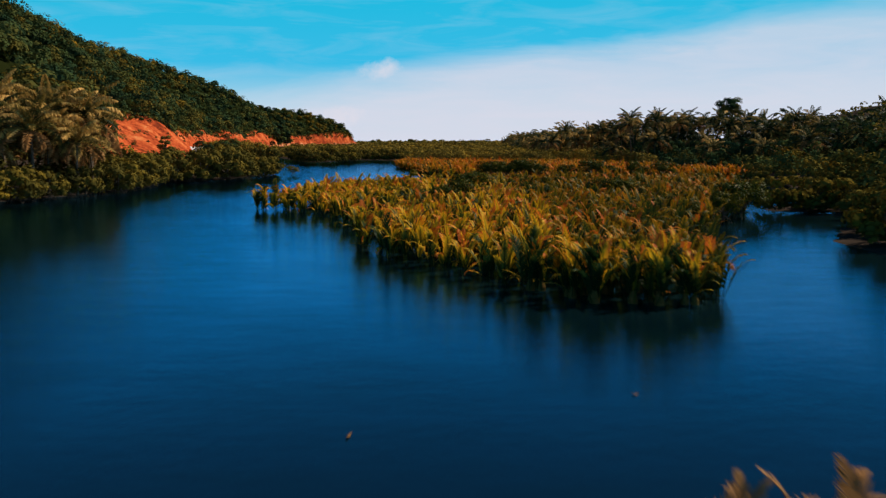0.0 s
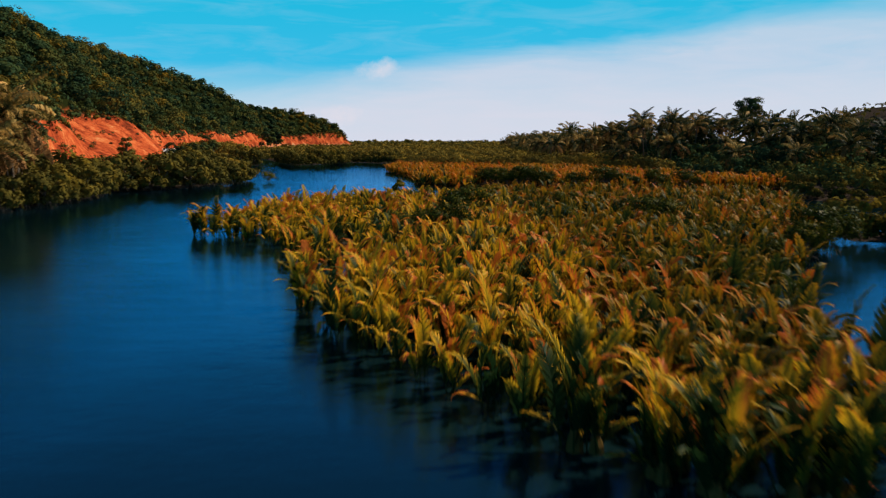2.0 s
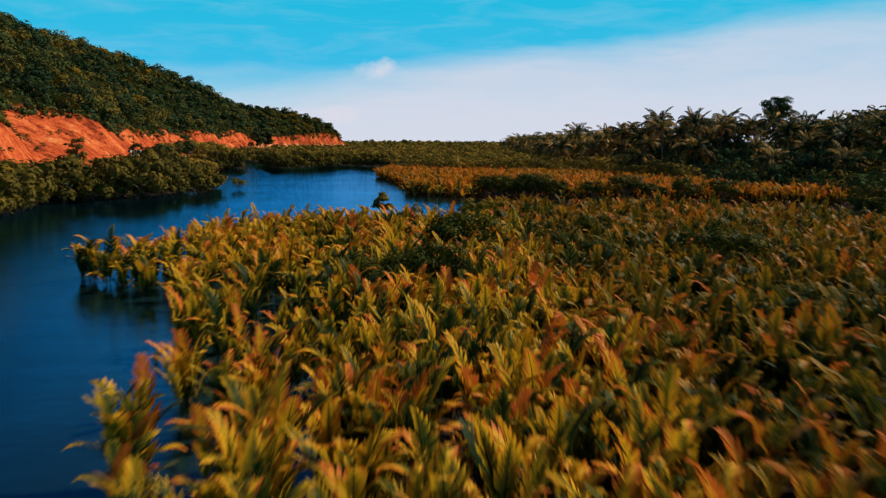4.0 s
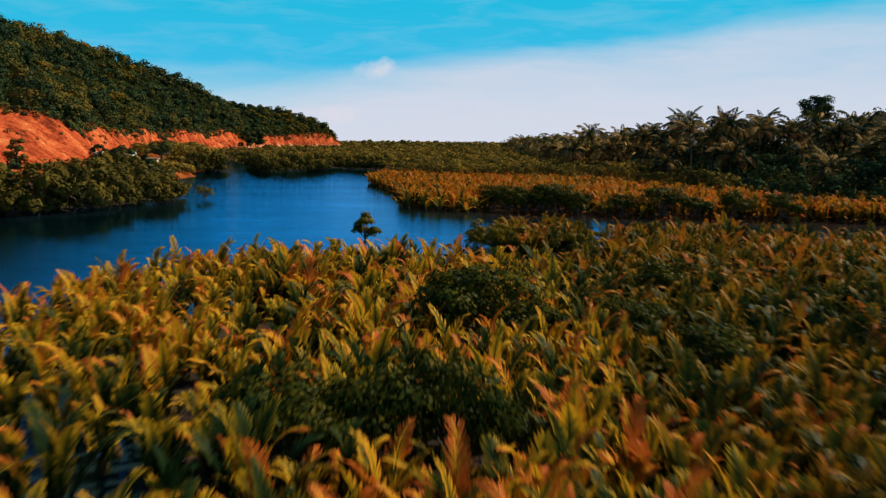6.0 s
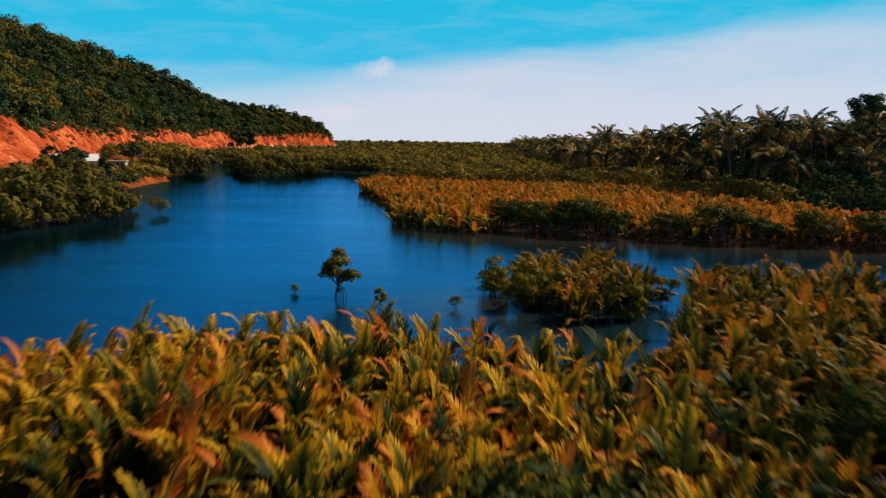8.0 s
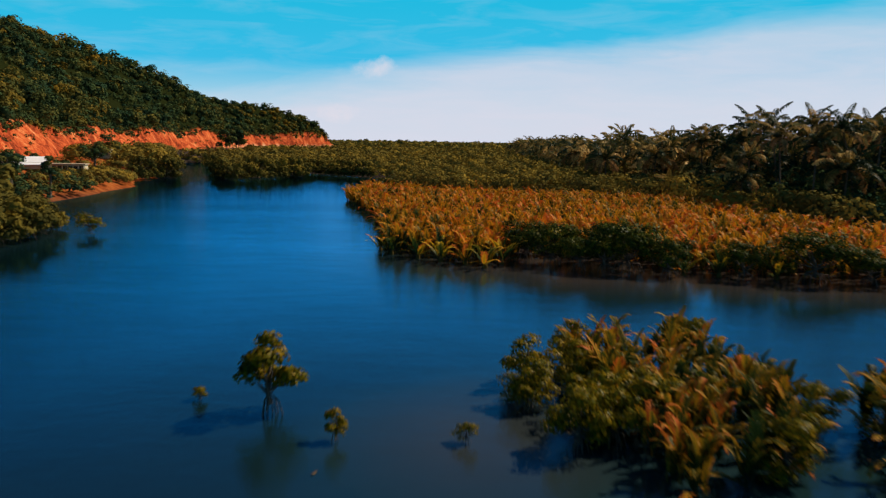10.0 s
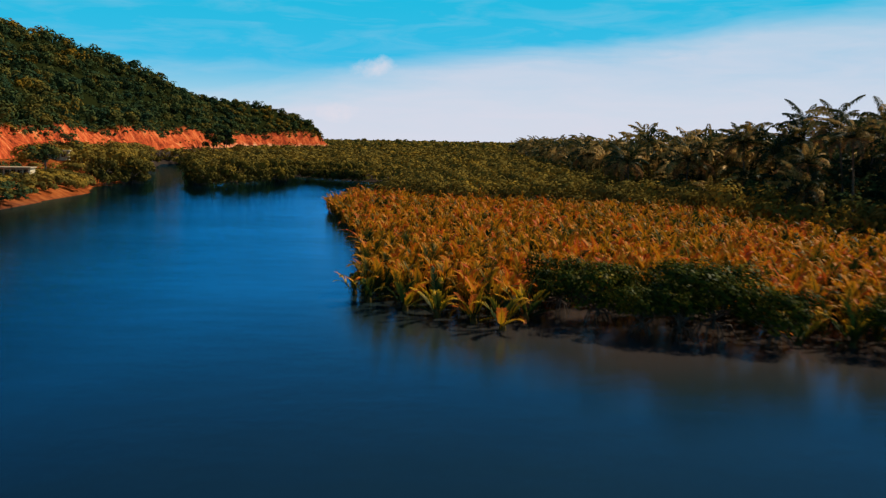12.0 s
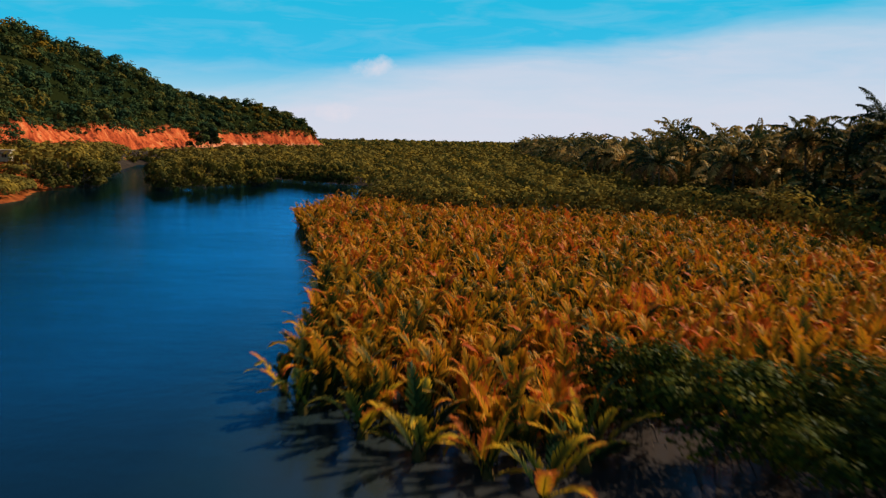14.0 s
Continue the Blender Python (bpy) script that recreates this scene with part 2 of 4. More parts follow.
# ---- mesh tools ----
def quad_mesh(name, V, F, mat, tip=None, smooth=False, attribute="tip", normals=None):
    """A mesh of quads from arrays."""
    V, F = np.asarray(V, np.float32).reshape(-1, 3), np.asarray(F, np.int32).reshape(-1, 4)
    me = bpy.data.meshes.new(name)
    me.vertices.add(len(V))
    me.vertices.foreach_set("co", V.ravel())
    me.loops.add(F.size)
    me.loops.foreach_set("vertex_index", F.ravel())
    me.polygons.add(len(F))
    me.polygons.foreach_set("loop_start", np.arange(0, F.size, 4, dtype=np.int32))
    me.polygons.foreach_set("use_smooth", np.full(len(F), smooth))
    if tip is not None:
        me.attributes.new(attribute, "FLOAT", "POINT").data.foreach_set("value", np.asarray(tip, np.float32))
    me.update(calc_edges=True)
    me.materials.append(mat)
    if normals is not None:
        me.polygons.foreach_set("use_smooth", np.ones(len(F), bool))
        me.normals_split_custom_set_from_vertices(np.asarray(normals, np.float32))
    return me


def join(pieces):
    """Concatenates (V, F, tip) or (V, F, tip, normals) tuples."""
    start = np.cumsum([0] + [len(p[0]) for p in pieces])
    F = np.concatenate([p[1] + n for p, n in zip(pieces, start)])
    V, *rest = [np.concatenate(c) for i, c in enumerate(zip(*pieces)) if i != 1]
    return (V, F, *rest)


def tube(points, radii, sides=5, tip=0.0):
    P, n = np.asarray(points, float), len(points)
    d = np.gradient(P, axis=0)
    d /= np.linalg.norm(d, axis=1)[:, None] + 1e-9
    ref = np.where(np.abs(d[:, 2:3]) > 0.9, np.array([[1.0, 0, 0]]), np.array([[0, 0, 1.0]]))
    u = np.cross(d, ref)
    u /= np.linalg.norm(u, axis=1)[:, None] + 1e-9
    w = np.cross(d, u)
    an = np.arange(sides) * 2 * np.pi / sides
    r = np.asarray(radii, float)[:, None, None]
    V = P[:, None] + r * (np.cos(an)[None, :, None] * u[:, None] + np.sin(an)[None, :, None] * w[:, None])
    i, j = np.meshgrid(np.arange(n - 1), np.arange(sides), indexing="ij")
    k = (j + 1) % sides
    F = np.stack([i * sides + j, i * sides + k, (i + 1) * sides + k, (i + 1) * sides + j], -1).reshape(-1, 4)
    return V.reshape(-1, 3), F, np.full(n * sides, tip)


def frond(length, leaves, leaf, width, lean0, lean1, bare=0.2, rise=0.25, fold=0.5, seed=0, sag=0.0, curl=1.8, blunt=False):
    """A feather frond in the xz plane from the origin: an arching rib with two rows of leaflets."""
    r = np.random.default_rng(seed)
    s = np.linspace(0, 1, 13)
    ang = np.radians(lean0 + (lean1 - lean0) * s ** curl)
    step = length / 12
    x = np.concatenate([[0], np.cumsum(np.sin(ang[:-1]) * step)])
    z = np.concatenate([[0], np.cumsum(np.cos(ang[:-1]) * step)])
    rib = np.stack([x, np.zeros(13), z], 1)
    k = 3 if leaves > 12 else 6
    pieces = [tube(rib[::k], np.linspace(0.045, 0.008, 12 // k + 1) * length / 4, 3, 0.1)]
    q = np.linspace(bare, 0.99, leaves)
    px, pz, pa = np.interp(q, s, x), np.interp(q, s, z), np.interp(q, s, ang)
    P = np.stack([px, np.zeros(leaves), pz], 1)
    along = np.stack([np.sin(pa), np.zeros(leaves), np.cos(pa)], 1)
    up = np.stack([-np.cos(pa), np.zeros(leaves), np.sin(pa)], 1)      # upper side of the rib
    size = leaf * np.clip(np.sin(np.pi * np.clip((q - bare) / (1.06 - bare) * 0.86 + 0.14, 0, 1)), 0.12, 1) ** 0.7
    for side in (-1, 1):
        jit = r.normal(0, 0.05 if blunt else 0.12, (leaves, 3))
        out = np.array([[0, side, 0]]) * (1 - rise) + along * (rise + 0.45 * q[:, None]) + up * fold * 0.5 + jit
        out /= np.linalg.norm(out, axis=1)[:, None]
        ln = size * r.uniform(0.8, 1.12, leaves)
        w = along * (width * 0.5)
        end = P + out * ln[:, None]
        end[:, 2] -= sag * ln
        mid = P + out * ln[:, None] * 0.5
        if blunt:
            V = np.concatenate([P - w, P + w, end + w * 0.55, end - w * 0.75 - out * ln[:, None] * 0.10])
        else:
            V = np.concatenate([P - w * 0.6, mid - w, end, mid + w + along * width * 0.2])
        n = leaves
        i = np.arange(n)
        F = np.stack([i, n + i, 2 * n + i, 3 * n + i], 1)
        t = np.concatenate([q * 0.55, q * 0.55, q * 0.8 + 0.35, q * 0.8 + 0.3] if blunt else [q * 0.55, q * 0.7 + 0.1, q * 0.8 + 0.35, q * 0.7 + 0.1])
        pieces.append((V, F, np.clip(t, 0, 1)))
    return join(pieces)


def turned(piece, m):
    v, f, t = piece
    M = np.array(m)
    return v @ M[:3, :3].T + M[:3, 3], f, t


def leaf_quads(C, N, size, r, squash=0.62):
    """Rhombic leaves at centres C that face about N."""
    n = len(C)
    T = np.cross(N, r.normal(size=(n, 3)))
    T /= np.linalg.norm(T, axis=1)[:, None] + 1e-9
    B = np.cross(N, T)
    s = (size * r.uniform(0.6, 1.3, n))[:, None]
    bend = N * s * 0.18
    V = np.stack([C - T * s - bend, C - B * s * squash + T * s * 0.1, C + T * s - bend, C + B * s * squash + T * s * 0.1], 1).reshape(-1, 3)
    return V, np.arange(4 * n).reshape(-1, 4), np.repeat(r.uniform(0, 1, n), 4)


def leaf_blobs(centres, radii, count, size, r, flat=0.8, low=-0.35, inner=0.62, loose=0.32, hue=None, full=0.7):
    """Leaves over many lumps at once: count for each lump, outward facing, uneven. full: how far the normals follow the crown's swell."""
    centres, radii = np.asarray(centres, float), np.asarray(radii, float)
    n = len(centres)
    D = r.normal(size=(n, count, 3))
    D /= np.linalg.norm(D, axis=2)[:, :, None]
    D[..., 2] = np.where(D[..., 2] < low, -D[..., 2], D[..., 2])
    R = radii[:, None, None] * r.uniform(inner, 1.1, (n, count, 1))
    C = centres[:, None] + D * R * np.array([1, 1, flat])
    N = D + r.normal(0, loose, D.shape) + np.array([0, 0, 0.2])
    N /= np.linalg.norm(N, axis=2)[:, :, None]
    size = np.repeat(np.asarray(size, float) * np.ones(n), count)
    V, F, t = leaf_quads(C.reshape(-1, 3), N.reshape(-1, 3), size, r)
    S = D * full + N * (1 - full)
    S /= np.linalg.norm(S, axis=2)[:, :, None]
    hue = r.uniform(0, 1, n) if hue is None else hue
    return V, F, np.clip(0.1 * t + 0.9 * np.repeat(hue, 4 * count), 0, 1), np.repeat(S.reshape(-1, 3), 4, 0)


def leaf_mesh(name, piece, mat):
    return quad_mesh(name, piece[0], piece[1], mat, piece[2], normals=piece[3])


def part(name, mesh, parent, label=""):
    ob = new(name, mesh)
    ob.parent = parent
    if label:
        ob["label"] = label
    return ob


def inside(poly, X, Y):
    poly = np.asarray(poly, float)
    hit = np.zeros(X.shape, bool)
    for (x1, y1), (x2, y2) in zip(poly, np.roll(poly, -1, 0)):
        cross = ((y1 > Y) != (y2 > Y)) & (X < (x2 - x1) * (Y - y1) / (y2 - y1 + 1e-12) + x1)
        hit ^= cross
    return hit


def edge_distance(poly, X, Y):
    poly = np.asarray(poly, float)
    best = np.full(X.shape, 1e9)
    for (x1, y1), (x2, y2) in zip(poly, np.roll(poly, -1, 0)):
        dx, dy = x2 - x1, y2 - y1
        k = np.clip(((X - x1) * dx + (Y - y1) * dy) / (dx * dx + dy * dy + 1e-12), 0, 1)
        best = np.minimum(best, np.hypot(X - x1 - k * dx, Y - y1 - k * dy))
    return best


def scatter(poly, spacing, r, jitter=0.42):
    poly = np.asarray(poly, float)
    lo, hi = poly.min(0), poly.max(0)
    X, Y = np.meshgrid(np.arange(lo[0], hi[0], spacing), np.arange(lo[1], hi[1], spacing))
    X = X + (np.arange(X.shape[0]) % 2)[:, None] * spacing / 2
    X, Y = X.ravel() + r.uniform(-jitter, jitter, X.size) * spacing, Y.ravel() + r.uniform(-jitter, jitter, Y.size) * spacing
    k = inside(poly, X, Y)
    return np.stack([X[k], Y[k]], 1)


def along(line, step, r, wide=1.0):
    line = np.asarray(line, float)
    seg = np.hypot(*np.diff(line, axis=0).T)
    s = np.concatenate([[0], np.cumsum(seg)])
    q = np.arange(0, s[-1], step) + r.uniform(-.3, .3, len(np.arange(0, s[-1], step))) * step
    return np.column_stack([np.interp(q, s, line[:, 0]), np.interp(q, s, line[:, 1])]) + r.normal(0, wide * 0.4, (len(q), 2))


# ---- the plan: shores of the river ----
ISLAND = [(-28, 134), (-24, 131), (-18, 126), (-12, 104), (-7, 88), (-3, 76), (1, 71), (4, 66), (7, 60), (10, 56), (14, 54.5), (18, 58),
          (21, 68), (23, 80), (27, 95), (31, 100), (36, 110), (41, 120), (44, 130), (50, 150), (57, 165), (55, 178), (42, 190), (30, 195),
          (22, 192), (21, 186), (17, 176), (13, 165), (8, 163), (3, 164), (0, 168), (-5, 168), (-12, 167), (-19, 163), (-23, 150), (-27, 140)]
CLUMP = [(4, 191), (8, 185), (12, 182), (16, 184), (19, 190), (19.5, 198), (18, 205), (10, 205), (5, 199)]
POINT = [(-5, 257), (-3, 255), (1, 250), (6, 246), (10, 250), (14, 247), (17, 242), (26, 242), (41, 238), (58, 233), (77, 226), (95, 220),
         (140, 215), (140, 470), (40, 470), (-6, 440), (-8, 420), (-17, 382), (-21, 352), (-16, 329), (-10, 300), (-8, 283)]
RIGHT = [(36, 60), (38, 78), (38, 88), (46, 104), (56, 123), (45.5, 124.5), (45.5, 129), (49, 137), (60, 133), (78, 160), (82, 176), (66, 200),
         (72, 212), (84, 214), (95, 220), (140, 215), (260, 215), (260, -60), (60, -60), (42, 20)]
LEFT = [(-90, -60), (-80, 60), (-74, 120), (-71, 150), (-62, 180), (-66, 205), (-71, 222), (-60, 230), (-54, 240), (-49, 265), (-50, 279), (-63, 287), (-69, 300),
        (-75, 318), (-77, 335), (-78, 350), (-79, 362), (-81, 392), (-85, 402), (-90, 418), (-86, 430), (-79, 433), (-91, 462), (-113, 540), (-134, 622),
        (-127, 624), (-102, 530), (-78, 458), (-67, 427), (-54, 455), (-48, 466), (-57, 500), (-45, 490), (-34, 474), (-20, 461), (-6, 440), (40, 470),
        (140, 470), (400, 470), (400, 1000), (-400, 1000), (-400, -60)]
LANDS = [ISLAND, CLUMP, POINT, RIGHT, LEFT]


def land_depth(X, Y):
    """Metres inland (positive) or out on the water (negative)."""
    d = np.full(X.shape, -1e9)
    for poly in LANDS:
        e = edge_distance(poly, X, Y)
        d = np.maximum(d, np.where(inside(poly, X, Y), e, -e))
    return d


# cut bank of red clay along the foot of the hill: x, y, then the ridge's height and its distance behind the cut
CUT = np.array([(-112, 40, 87.5, 105), (-106, 150, 87.5, 108), (-90, 205, 87.5, 122), (-88, 225, 87.5, 126), (-90, 260, 87.5, 128), (-94, 310, 86.5, 124), (-99, 352, 86.5, 122), (-115, 392, 85.5, 115), (-129, 470, 81.5, 104),
                (-141, 550, 77, 96), (-147, 650, 73, 84), (-148, 730, 71, 76), (-147, 800, 60.5, 56), (-146, 860, 47.5, 44), (-132, 915, 45, 32), (-113, 955, 41, 24),
                (-91, 985, 28, 16)], float)


def cut_at(y):
    return np.interp(y, CUT[:, 1], CUT[:, 0])


def far_hill(X, Y):
    return 92 * np.exp(-(((X - 1080) / 300) ** 2 + ((Y - 1900) / 360) ** 2) ** 2)


# ---- ground ----
def build_ground():
    xs = np.concatenate([[-4500, -2500, -1200, -700], np.arange(-400, -142, 12), np.arange(-142, 160, 3.0), np.arange(160, 420, 14), [560, 700, 800, 900, 1000, 1100, 1200, 1300, 1500, 2500, 4500]])
    ys = np.concatenate([[-900, -300, -120], np.arange(-60, 40, 10), np.arange(40, 640, 3.0), np.arange(640, 1020, 14), [1200, 1400, 1550, 1650, 1750, 1900, 2050, 2200, 2500, 3400, 4700]])
    X, Y = np.meshgrid(xs, ys)
    d = land_depth(X, Y)
    Z = np.clip(np.where(d > 0, d * 0.06, d * 0.15) - 0.45, -1.4, 0.30)
    # a firmer mud bank on the right shore
    Z = np.where(inside(RIGHT, X, Y), np.maximum(Z, np.clip(0.14 * edge_distance(RIGHT, X, Y) - 0.08, -1.4, 0.4)), Z)
    far = np.clip((Y - 990) / 60, 0, 1) + np.clip((np.abs(X) - 395) / 60, 0, 1) + np.clip((-40 - Y) / 60, 0, 1)
    Z = np.where(far > 0, np.maximum(Z, 0.35), Z)
    foot = np.clip(1 - (X - cut_at(Y) - 3) / 26, 0, 1) * np.clip((Y - 20) / 60, 0, 1) * np.clip((1010 - Y) / 60, 0, 1)
    Z = np.where(d > 0, np.maximum(Z, Z + foot * 6.2 * np.clip(d / 14, 0, 1)), Z)
    Z = np.where(X < cut_at(Y) - 8, np.minimum(Z, 3.0), Z)
    Z += np.where(d > 2, np.clip((X - 60) / 60, 0, 1) * 2.2 * np.clip((d - 4) / 25, 0, 1), 0)
    spit = np.clip((Y - 322) / 14, 0, 1) * np.clip((428 - Y) / 14, 0, 1) * np.clip((X + 118) / 8, 0, 1) * np.clip((-60 - X) / 8, 0, 1)
    Z = np.where((d > 0) & (spit > 0), np.maximum(Z, spit * 3.2 * np.clip(d / 9, 0, 1)), Z)
    for hx, hy, hr, hh in ((-105, 431, 8, 3.4),):
        Z += hh * np.exp(-(((X - hx) ** 2 + (Y - hy) ** 2) / hr ** 2) ** 2) * np.clip(d / 6, 0, 1)
    Z += far_hill(X, Y)
    ny, nx = X.shape
    V = np.stack([X, Y, Z], -1).reshape(-1, 3)
    i, j = np.meshgrid(np.arange(ny - 1), np.arange(nx - 1), indexing="ij")
    k = i * nx + j
    F = np.stack([k, k + 1, k + nx + 1, k + nx], -1).reshape(-1, 4)
    red = np.clip((-74 - X) / 8, 0, 1) * np.clip((Y - 222) / 12, 0, 1) * np.clip((470 - Y) / 20, 0, 1)
    ob = new("ground", quad_mesh("ground", V, F, ground_material(), red.ravel(), True, "clay"))
    tagged(ob, "flat muddy river land with brown wet soil and red clay", "ground", kind="structure")


def ground_material():
    m, nt, bsdf, out = material("river_ground")
    p = world_pos(nt)
    mud = ramp(nt, noise_tex(nt, p, 0.3, 5, 0.6), [(0.3, (0.024, 0.019, 0.015)), (0.7, (0.062, 0.046, 0.036))])
    clay = ramp(nt, noise_tex(nt, p, 0.35, 5, 0.65), [(0.3, (0.12, 0.030, 0.009)), (0.5, (0.28, 0.066, 0.016)), (0.7, (0.44, 0.14, 0.036))])
    nt.links.new(mix(nt, attr(nt, "clay"), mud, clay), bsdf.inputs["Base Color"])
    bsdf.inputs["Roughness"].default_value, bsdf.inputs["Specular IOR Level"].default_value = 0.85, 0.0
    b = node(nt, "ShaderNodeBump", Strength=0.5, Distance=0.2)
    nt.links.new(noise_tex(nt, p, 2.0, 4), b.inputs["Height"])
    nt.links.new(b.outputs[0], bsdf.inputs["Normal"])
    return m


def build_water():
    xs, ys = np.arange(-146, 150, 4.0), np.arange(-100, 652, 4.0)
    X, Y = np.meshgrid(xs, ys)
    d = land_depth(X, Y)
    point = np.where(inside(POINT, X, Y), 0.0, edge_distance(POINT, X, Y))
    shallow = np.clip(1 + d / 7, 0, 1) * (0.08 + 0.14 * np.clip((Y - 70) / 60, 0, 1))
    # wide brown zone off the point: silt, with the palms' reflection painted in
    shallow = np.maximum(shallow, np.clip(1.2 - point / 16, 0, 1) * 0.85 * np.clip((X + 14) / 26, 0, 1) * (Y < 262))
    shallow = np.maximum(shallow, 0.17 * np.clip((X + 30) / 40, 0, 1) * np.clip((Y - 120) / 60, 0, 1) * np.clip((330 - Y) / 80, 0, 1))
    bay = np.hypot((X - 4) / 9, (Y - 190) / 12)
    shallow = np.maximum(shallow, np.clip(1.3 - bay, 0, 1) * 0.45)
    ny, nx = X.shape
    V = np.stack([X, Y, np.zeros_like(X)], -1).reshape(-1, 3)
    i, j = np.meshgrid(np.arange(ny - 1), np.arange(nx - 1), indexing="ij")
    k = i * nx + j
    F = np.stack([k, k + 1, k + nx + 1, k + nx], -1).reshape(-1, 4)
    ob = new("water", quad_mesh("water", V, F, WATER, np.clip(shallow, 0, 1).ravel(), True, "shallow"))
    tagged(ob, "calm dark blue river water, brown over muddy shallows", "water", kind="structure")


build_ground()
build_water()


# ---- the hill with its cut bank ----
def hill_grid():
    y = np.arange(60, 986, 3.5)
    d = np.concatenate([[-6, -3, -1, 0], np.arange(0.8, 28, 1.0), np.arange(29, 40, 4), np.arange(42, 130, 8), np.arange(138, 330, 24)])
    Y, D = np.meshgrid(y, d, indexing="ij")
    return Y, D


def hill_height(Y, D):
    top, back = np.interp(Y, CUT[:, 1], CUT[:, 2]), np.interp(Y, CUT[:, 1], CUT[:, 3])
    spur = np.exp(-((Y - 318) / 42) ** 4)         # a broad slope of slipped clay
    lip = 15.5 + 1.5 * np.sin(Y * 0.061) + 0.6 * np.sin(Y * 0.143 + 1) + 2.5 * spur
    lip = np.where(Y > 965, lip - (Y - 965) * 0.25, lip)
    foot = 5.6 + 0.8 * np.sin(Y * 0.09)
    run = 7.5 + 2.5 * np.sin(Y * 0.045 + 0.6) + 16 * spur
    cut = foot + (lip - foot) * np.clip(D / run, 0, 1) ** 0.9
    up = np.clip((D - run) / np.maximum(back - run, 1), 0, 1)
    slope = lip + (top - 5.0 - lip) * (1 - (1 - up) ** 1.35)
    over = np.clip((D - back) / 200, 0, 1)
    Z = np.where(D < run, cut, slope - over * 26)
    return np.where(D < 0, foot + D * 0.5, Z), run


def build_hill():
    Y, D = hill_grid()
    Z, run = hill_height(Y, D)
    gully = np.array([[noise.fractal(Vector((yy * 0.075, dd * 0.09, 3.1)), 0.8, 2.0, 5) for dd in D[0]] for yy in Y[:, 0]])
    rough = np.array([[noise.fractal(Vector((yy * 0.30, dd * 0.45, 8.7)), 0.6, 2.0, 4) for dd in D[0]] for yy in Y[:, 0]])
    face = np.clip(D / 2, 0, 1) * np.clip((run + 5 - D) / 4, 0, 1)
    shift = gully * 1.5 * face + rough * 0.45 * face
    # the hill turns away at its far end
    bend = np.clip((Y - 940) / 45, 0, 1)
    X = cut_at(Y) - (D + shift)
    Yb = Y + bend * D * 0.25
    Z = Z + np.clip(D - 20, 0, 10) / 10 * gully * 3
    ny, nx = Y.shape
    V = np.stack([X, Yb, Z], -1).reshape(-1, 3)
    i, j = np.meshgrid(np.arange(ny - 1), np.arange(nx - 1), indexing="ij")
    k = i * nx + j
    F = np.stack([k, k + nx, k + nx + 1, k + 1], -1).reshape(-1, 4)
    m, nt, bsdf, out = material("hill_soil")
    p = world_pos(nt)
    streak = nt.nodes.new("ShaderNodeMapping")
    streak.inputs["Scale"].default_value = (1.0, 1.0, 0.5)
    nt.links.new(p, streak.inputs[0])
    c1, c2 = noise_tex(nt, streak.outputs[0], 0.14, 5, 0.65, 0.6), noise_tex(nt, p, 1.1, 4, 0.65)
    f = math_node(nt, "ADD", math_node(nt, "MULTIPLY", c1, 0.62), math_node(nt, "MULTIPLY", c2, 0.38))
    f = math_node(nt, "MULTIPLY_ADD", f, 1.2, -0.10)
    clay = ramp(nt, f, [(0.38, (0.12, 0.024, 0.011)), (0.45, (0.30, 0.050, 0.018)), (0.51, (0.47, 0.083, 0.026)), (0.57, (0.57, 0.13, 0.040)), (0.63, (0.62, 0.22, 0.075)), (0.71, (0.66, 0.40, 0.22))])
    # a pale layer low in the far end of the bank
    sep = nt.nodes.new("ShaderNodeSeparateXYZ")
    nt.links.new(p, sep.inputs[0])
    low = math_node(nt, "MULTIPLY_ADD", sep.outputs[2], -0.22, 2.3)
    low = math_node(nt, "ADD", low, math_node(nt, "MULTIPLY_ADD", c1, 3.0, -1.7), clamp=True)
    end = math_node(nt, "MULTIPLY_ADD", sep.outputs[1], 0.006, -4.2, clamp=True)
    clay = mix(nt, math_node(nt, "MULTIPLY", math_node(nt, "MULTIPLY", low, end), 0.8), clay, (0.66, 0.44, 0.24))
    nt.links.new(mix(nt, attr(nt, "clay"), (0.014, 0.018, 0.005), clay), bsdf.inputs["Base Color"])
    bsdf.inputs["Roughness"].default_value, bsdf.inputs["Specular IOR Level"].default_value = 0.95, 0.0
    b = node(nt, "ShaderNodeBump", Strength=0.8, Distance=0.6)
    nt.links.new(f, b.inputs["Height"])
    nt.links.new(b.outputs[0], bsdf.inputs["Normal"])
    red = np.clip((run + 3 - D) / 2, 0, 1) * np.clip((Y - 212) / 8, 0, 1)
    ob = new("hillside", quad_mesh("hillside", V, F, m, red.ravel(), True, "clay"))
    tagged(ob, "wooded hillside with a bare cut bank of red clay", "hill", kind="structure")


build_hill()


